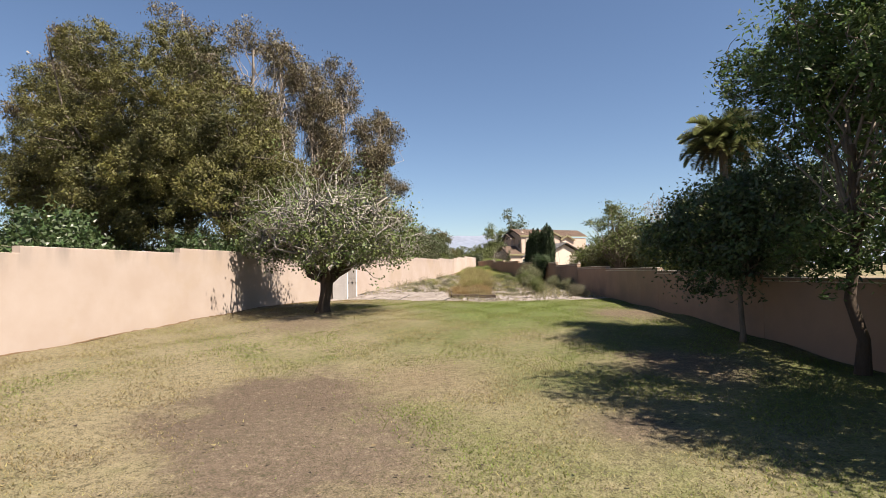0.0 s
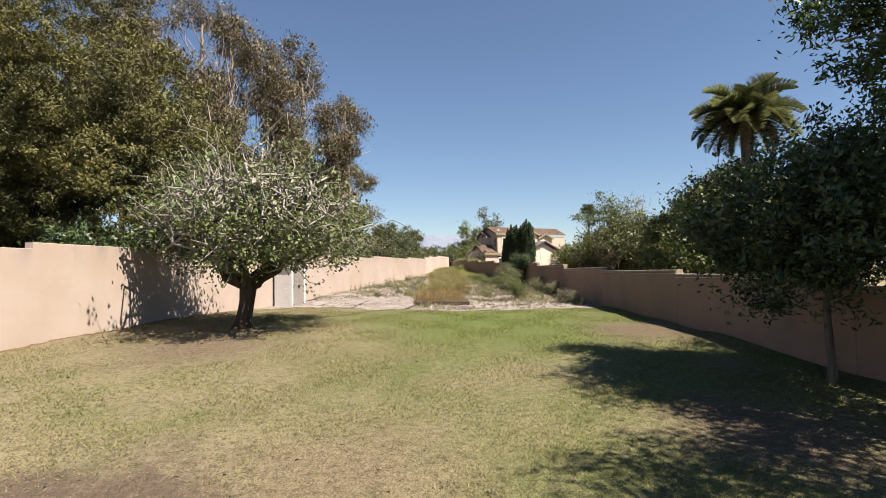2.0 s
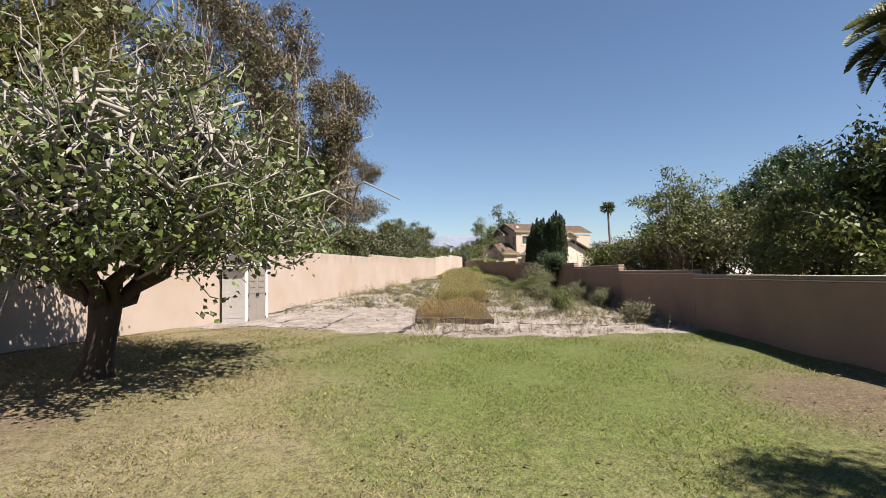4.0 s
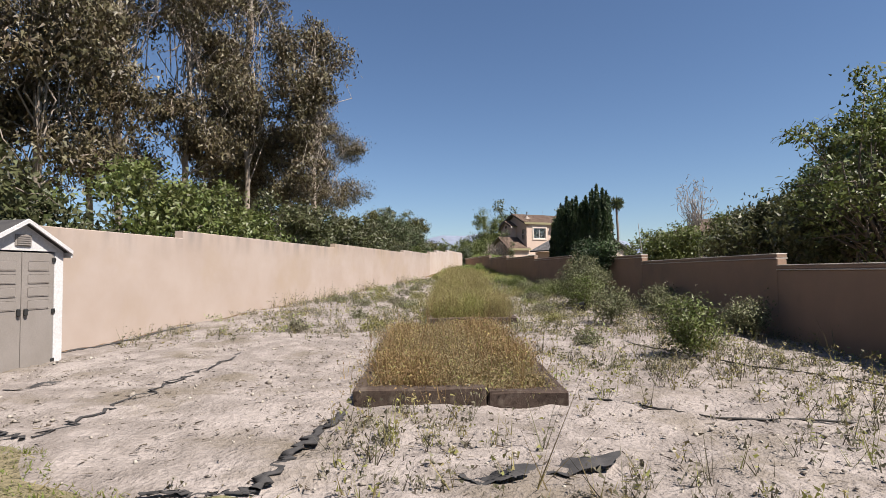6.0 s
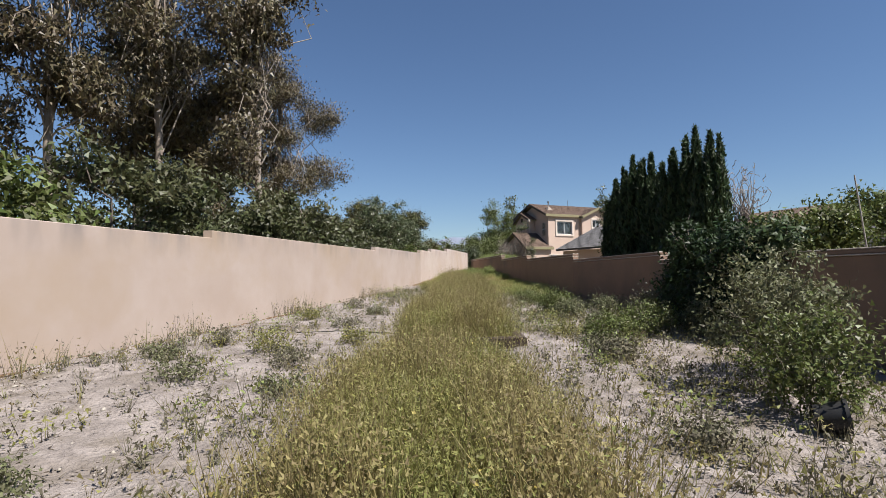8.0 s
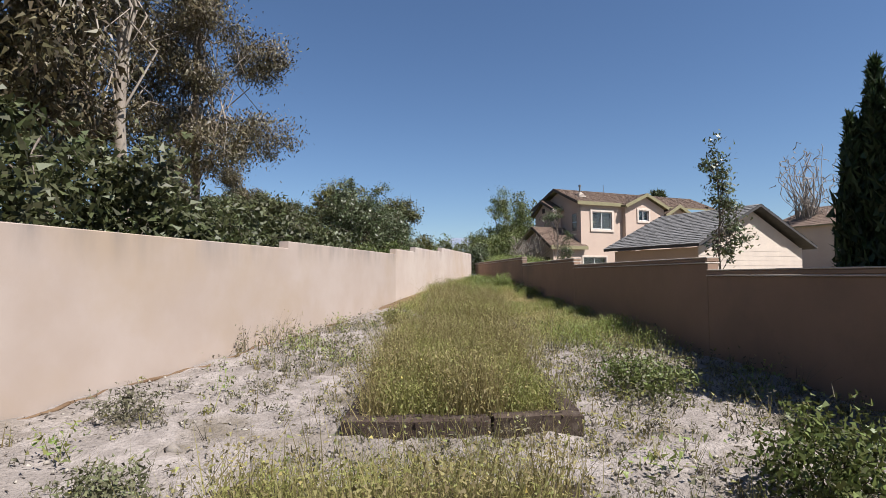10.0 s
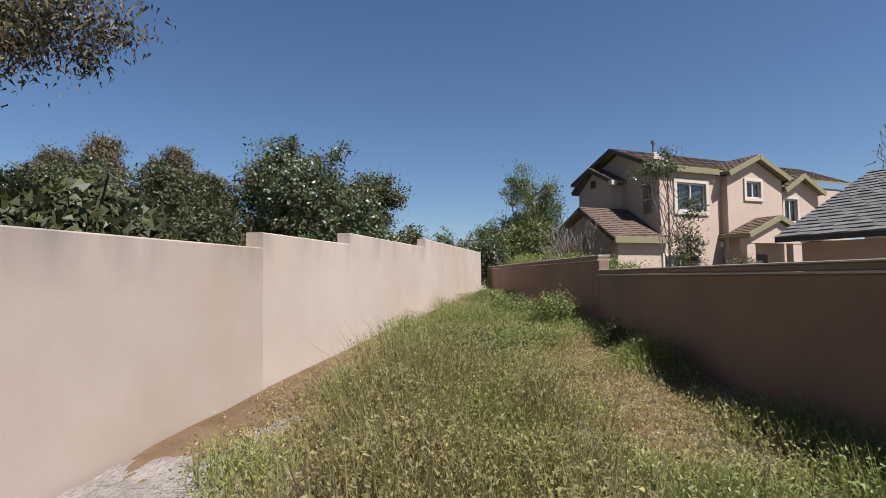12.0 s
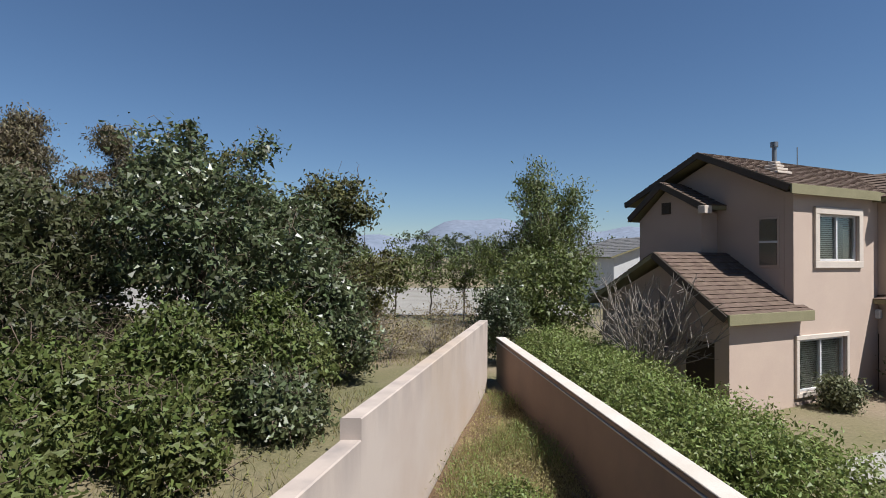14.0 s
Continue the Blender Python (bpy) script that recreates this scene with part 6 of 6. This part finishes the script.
    V, F = tube([(-1.60, 0.55, 1.92), (-1.64, 0.55, 1.92)], [0.03, 0.03], 8)
    put("door_knob", np_mesh("door_knob", V, F, M["metal"], smooth=True), door)
    roof_slab(ob, (-2.02, -0.09, 3.58), (0.68, -0.09, 3.58), (0.68, 0.11, 3.70), (-2.02, 0.11, 3.70), M["roof_rows"], 2, 18)
    roof_slab(ob, (-2.02, 0.11, 3.70), (0.36, 0.11, 3.70), (0.36, 1.77, 4.84), (-2.02, 1.77, 4.84), M["roof_rows"], 14, 16)
    roof_slab(ob, (0.36, 4.0, 3.6), (-2.02, 4.0, 3.6), (-2.02, 1.77, 4.84), (0.36, 1.77, 4.84), M["roof_rows"], 14, 18)
    beam(ob, (-2.02, -0.11, 3.60), (0.70, -0.11, 3.60), 0.22, 0.04, M["fascia"])
    beam(ob, (-2.03, -0.09, 3.56), (-2.03, 1.77, 4.84), 0.15, 0.04, M["door"], "barge_board")
    part("annex_back", boxed(-1.7, 0.36, 3.6, 3.8, GZ0 - 0.4, 3.6), M["house"], ob)
    # porch
    part("porch_post", boxed(3.50, 3.98, -1.0, -0.72, GZ0 - 0.4, 3.6, 0.01), M["house"], ob)
    part("porch_post", boxed(6.20, 6.75, -1.0, -0.72, GZ0 - 0.4, 3.6, 0.01), M["house"], ob)
    part("porch_gable", prism([(3.55, 3.4), (6.95, 3.4), (6.95, 3.64), (5.28, 4.25), (3.55, 3.64)], "y", -1.02, -0.86), M["house"], ob)
    roof_slab(ob, (3.40, 0.115, 3.74), (3.40, -1.15, 3.74), (5.28, -1.15, 4.48), (5.28, 0.115, 4.48), M["roof_rows"], 10, 8)
    roof_slab(ob, (7.30, -1.15, 3.74), (7.30, -0.185, 3.74), (5.28, -0.185, 4.48), (5.28, -1.15, 4.48), M["roof_rows"], 10, 8)
    beam(ob, (3.40, -1.17, 3.76), (5.28, -1.17, 4.5), 0.2, 0.05, M["fascia"], "barge_board")
    beam(ob, (5.28, -1.17, 4.5), (7.30, -1.17, 3.76), 0.2, 0.05, M["fascia"], "barge_board")
    door = part("front_door", boxed(4.35, 5.75, -0.24, -0.182, GZ0 - 0.2, 3.0, 0.006), M["door"], ob, "dark panelled front door")
    for z in (1.35, 1.95, 2.5):
        part("door_light", boxed(5.0, 5.4, -0.255, -0.242, z, z + 0.26), M["trim"], door)
    part("wall_lamp", boxed(3.46, 3.58, 0.0, 0.118, 3.28, 3.50, 0.02), M["white"], ob, "small white wall lamp")
    roof_slab(ob, (8.0, -0.9, 3.2), (12.2, -0.9, 3.2), (12.2, 0.1, 3.7), (8.0, 0.1, 3.7), M["roof_rows"], 6, 16)
    beam(ob, (8.0, -0.92, 3.22), (12.2, -0.92, 3.22), 0.2, 0.04, M["fascia"])
    # vent stack on the roof
    V, F = tube([(1.05, 1.0, 6.7), (1.05, 1.0, 7.42)], [0.05, 0.05], 10)
    stack = put("vent_pipe", np_mesh("vent_pipe", V, F, M["metal"], smooth=True), ob, "grey metal flue pipe")
    V, F = tube([(1.05, 1.0, 7.36), (1.05, 1.0, 7.48)], [0.085, 0.085], 10)
    put("vent_cap", np_mesh("vent_cap", V, F, M["metal"], smooth=True), stack)
    for k in range(4):
        w, z = 0.26 - 0.055 * k, 6.70 + 0.085 * k
        part("flashing", boxed(1.05 - w, 1.05 + w, 1.0 - w, 1.0 + w, z, z + 0.06, 0.01), M["trim"], stack, "pale stepped flashing")
    V, F = tube([(4.2, 2.4, 7.35), (4.2, 2.4, 7.9)], [0.015, 0.015], 6)
    put("antenna", np_mesh("antenna", V, F, M["metal"]), ob)
    return ob


house()


# grey-roofed garage, set square to the house
def garage():
    m = HOUSE.copy()
    m.translation = Vector((12.1, 64.8, 0))
    ob = thing("garage", "low garage with a grey shingle roof and pale siding", "garage", m)
    part("side_wall", boxed(0.35, 0.5, 0.25, 4.4, 0.2, 2.85), M["house"], ob)
    part("rear_wall", boxed(0.5, 6.0, 4.25, 4.4, 0.2, 2.88), M["house"], ob)
    bm = bmesh.new()
    for i in range(14):
        z0 = 0.4 + i * 0.18
        box(bm, 0.35, 6.3, 0.22, 0.25, z0, z0 + 0.172)
    part("siding", bm, M["trim"], ob, "pale horizontal siding")
    part("gable_wall", prism([(0.5, 0.2), (6.3, 0.2), (6.3, 2.88), (3.4, 4.27), (0.5, 2.88)], "y", 0.255, 0.4), M["trim"], ob)
    part("side_wall", boxed(6.15, 6.3, 0.4, 4.25, 0.2, 2.85), M["house"], ob)
    roof_slab(ob, (0.0, 4.7, 2.96), (0.0, -0.1, 2.96), (3.4, -0.1, 4.52), (3.4, 4.7, 4.52), M["grey_rows"], 20, 22, M["charcoal"])
    roof_slab(ob, (6.8, -0.1, 2.96), (6.8, 4.7, 2.96), (3.4, 4.7, 4.52), (3.4, -0.1, 4.52), M["grey_rows"], 20, 22, M["charcoal"])
    return ob


garage()


def plain_house(name, label, x, y, yaw, w, d, eave, ridge, windows, wallmat, roofmat):
    z = float(lie(x, y))
    ob = thing(name, label, "house", pose(x, y, z, 0, 0, yaw))
    part("wall_shell", prism([(0, -0.3), (w, -0.3), (w, eave), (w / 2, ridge), (0, eave)], "y", 0, d), wallmat, ob)
    o = 0.4
    k = (ridge - eave) / (w / 2)
    roof_slab(ob, (-o, d + o, eave - k * o + 0.12), (-o, -o, eave - k * o + 0.12), (w / 2, -o, ridge + 0.12), (w / 2, d + o, ridge + 0.12), roofmat, 12, 14)
    roof_slab(ob, (w + o, -o, eave - k * o + 0.12), (w + o, d + o, eave - k * o + 0.12), (w / 2, d + o, ridge + 0.12), (w / 2, -o, ridge + 0.12), roofmat, 12, 14)
    for u0, u1, z0, z1 in windows:
        wn = put("window", None, ob)
        part("window_surround", boxed(u0 - 0.12, u1 + 0.12, -0.05, -0.004, z0 - 0.12, z1 + 0.12), M["trim"], wn)
        part("pane", boxed(u0, u1, -0.062, -0.052, z0, z1), M["glass"], wn)
    return ob


plain_house("neighbour_house", "beige neighbouring house half hidden behind trees", 27.0, 30.0, -60, 9, 10, 5.2, 7.4, [(1.5, 3, 3.6, 4.8), (5.5, 7, 3.6, 4.8)], M["house"], M["roof_rows"])
plain_house("neighbour_house", "pale distant house with a brown tiled roof", 40.0, 92.0, 20, 14, 10, 5.0, 7.4, [(2, 3.5, 3.2, 4.4), (6, 7.5, 3.2, 4.4), (10, 11.5, 3.2, 4.4)], M["house"], M["roof_rows"])
plain_house("neighbour_house", "small white outbuilding beyond the garden hedge", 27.5, 62.0, 15, 4, 4, 3.0, 4.4, [(1.3, 2.4, 1.4, 2.4)], M["white"], M["grey_rows"])
plain_house("neighbour_house", "low pale house behind the corner trees", 15.8, 104.0, 10, 8, 8, 3.6, 5.0, [(2, 3.4, 1.4, 2.4)], M["white"], M["grey_rows"])

# hedge inside the east wall by the house
for i in range(10):
    y = 72.7 + i * 0.85
    tree("hedge_bush", "bright green clipped hedge bush beside the wall cap", (float(right_x(y)) + 1.15 + 0.12 * math.sin(i), y), [(0, 0, 0.9, 0.95, 0.8, 0.6), (0.7, 0, 0.8, 0.95, 0.7, 0.55)], (0.5, 0.03), 8, 140, 80, 0.22, 0.06, M["hedge_leaf"], M["bark"], "hedge", "hedge along the east wall", gap=0.3)
for u, v, h, r in ((0.95, -0.5, 0.7, 0.35), (3.3, -0.9, 1.35, 0.5)):
    p = HOUSE @ Vector((u, v, 0))
    tree("house_bush", "round green bush against the house", (p.x, p.y), [(0, 0, h * 0.55, r, r, h * 0.45)], (h * 0.4, 0.03), 10, 70, 60, 0.2, 0.08, M["sage_leaf"], M["bark"], "bush", "bushes by the house", gap=0.5)
tree("young_tree", "slender young tree with sparse dark foliage before the house", (8.2, 69.4), [(-0.32, 0, 3.2, 0.42, 0.4, 0.28), (0.05, 0, 3.4, 0.16, 0.16, 0.3), (0.48, 0, 2.4, 0.2, 0.2, 0.28), (0.35, 0, 1.65, 0.38, 0.38, 0.5)], (3.2, 0.022), 30, 70, 44, 0.15, 0.06, M["thicket_leaf"], M["bark"], "tree", gap=0.1, fork=0.3)

# yard of the house: walk, small lawn and driveway
def yard_sheet(name, label, category, u0, u1, v0, v1, lift, mat):
    V, F = grid(np.linspace(u0, u1, 30), np.linspace(v0, v1, 14), lambda x, y: 0 * x)
    V = np.array([(HOUSE @ Vector(v))[:] for v in V.astype(float).tolist()])
    V[:, 2] = lie(V[:, 0], V[:, 1]) + lift
    tagged(put(name, np_mesh(name, V, F, mat, smooth=True)), label, category, kind="structure")


yard_sheet("driveway", "pale concrete driveway in front of the house", "driveway", -3.0, 14, -9, -4.1, 0.04, M["concrete"])
yard_sheet("walkway", "pale concrete walk along the house", "path", -2.7, 6, -2.85, -2.2, 0.05, M["concrete"])
yard_sheet("yard_lawn", "small patch of dry lawn beside the walk", "lawn", -3.0, 6, -4.08, -2.87, 0.03, M["lawn"])
V = np.array([(HOUSE @ Vector((rng.uniform(-2.9, 4), rng.uniform(-4.0, -2.95), 0)))[:2] for i in range(7000)])
V, F = blades(on_ground(V, 0.03), 0.05, 0.012, 0.8)
tagged(put("yard_grass", np_mesh("yard_grass", V, F, M["grass"])), "short grass of the yard lawn", "grass", kind="stuff")

# rough grass outside the west wall
P = sprinkle(60000, -13, 4.6, 62, 92)
P = P[(P[:, 0] < left_x(P[:, 1]) - 0.25) | (P[:, 1] > 80.8)]
P = patchy(P, 0.35, -0.12)
B = on_ground(P, -0.03)
V, F = blades(B, 0.16, 0.013, 0.6)
idx = rng.choice([0, 1, 2], len(B), p=[0.4, 0.3, 0.3])
tagged(put("rough_grass", np_mesh("rough_grass", V, F, [M["weed"], M["weed_dry"], M["weed_grey"]], idx)), "rough dry grass on the ground beyond the wall", "grass", kind="stuff")

V, F = tube([(9.3, 42.6, float(lie(9.3, 42.6)) - 0.05), (9.25, 42.6, 1.6), (9.12, 42.65, 2.95)], [0.014, 0.013, 0.011], 8)
tagged(put("garden_stake", np_mesh("garden_stake", V, F, M["concrete"], smooth=True)), "thin pale leaning garden stake behind the wall", "stake")

# ---- street past the end of the lane ----
V, F = grid(np.linspace(-40, 13, 40), np.linspace(99, 128, 20), lambda x, y: lie(x, y) + 0.03)
tagged(put("street", np_mesh("street", V, F, M["pale_dirt"], smooth=True)), "pale dusty street beyond the end of the walls", "street", kind="structure")
for x, y, h in ((1.6, 95.0, 4.4), (3.4, 97.0, 4.8), (5.2, 96.0, 4.2), (-0.4, 97.0, 4.4), (6.6, 98.0, 5.0)):
    tree("street_tree", "young street tree with a thin open crown", (x, y), [(0, 0, h * 0.62, 1.0, 1.0, h * 0.34)], (h * 0.6, 0.05), 24, 70, 26, 0.3, 0.16, M["green_leaf"], M["bark"], "tree", "street trees", gap=0.2, twigs=20)

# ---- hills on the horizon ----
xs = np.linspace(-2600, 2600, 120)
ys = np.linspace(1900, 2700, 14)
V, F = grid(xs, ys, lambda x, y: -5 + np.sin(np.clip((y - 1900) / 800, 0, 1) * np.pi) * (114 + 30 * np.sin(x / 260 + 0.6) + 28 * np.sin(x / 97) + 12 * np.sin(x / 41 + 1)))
tagged(put("far_hills", np_mesh("far_hills", V, F, M["hill"], smooth=True)), "low mountain ridge on the horizon, haze put into its blue colour", "hills", kind="structure")

# small tree before the garage
tree("young_tree", "small open tree between the cypresses and the garage", (10.45, 60.0), [(0.3, 0, 2.4, 0.5, 0.5, 1.0), (-0.1, 0, 4.2, 0.35, 0.35, 0.8), (0.1, 0, 3.4, 0.4, 0.4, 0.7)], (4.0, 0.035), 26, 70, 26, 0.2, 0.11, M["thicket_leaf"], M["bark"], "tree", gap=0.1, fork=0.3)
for x, y, h in ((2.4, 83.6, 1.5), (3.6, 84.6, 1.6), (1.4, 85.0, 1.7), (4.6, 86.4, 1.8)):
    tree("dry_bush", "pale dry brush beyond the wall end", (x, y), [(0, 0, h * 0.55, 0.9, 0.9, h * 0.5)], (0.3, 0.03), 30, 90, 16, 0.26, 0.07, M["straw"], M["dead_twig"], "bush", "dry brush past the walls", twigs=120, fork=0.1, twig_r=0.010)
tree("bush", "sparse reddish bush beside the young tree", (8.55, 69.3), [(0, 0, 1.0, 0.35, 0.35, 0.7)], (0.6, 0.015), 20, 40, 26, 0.14, 0.05, M["russet_leaf"], M["bark"], "bush", gap=0.1, fork=0.1)
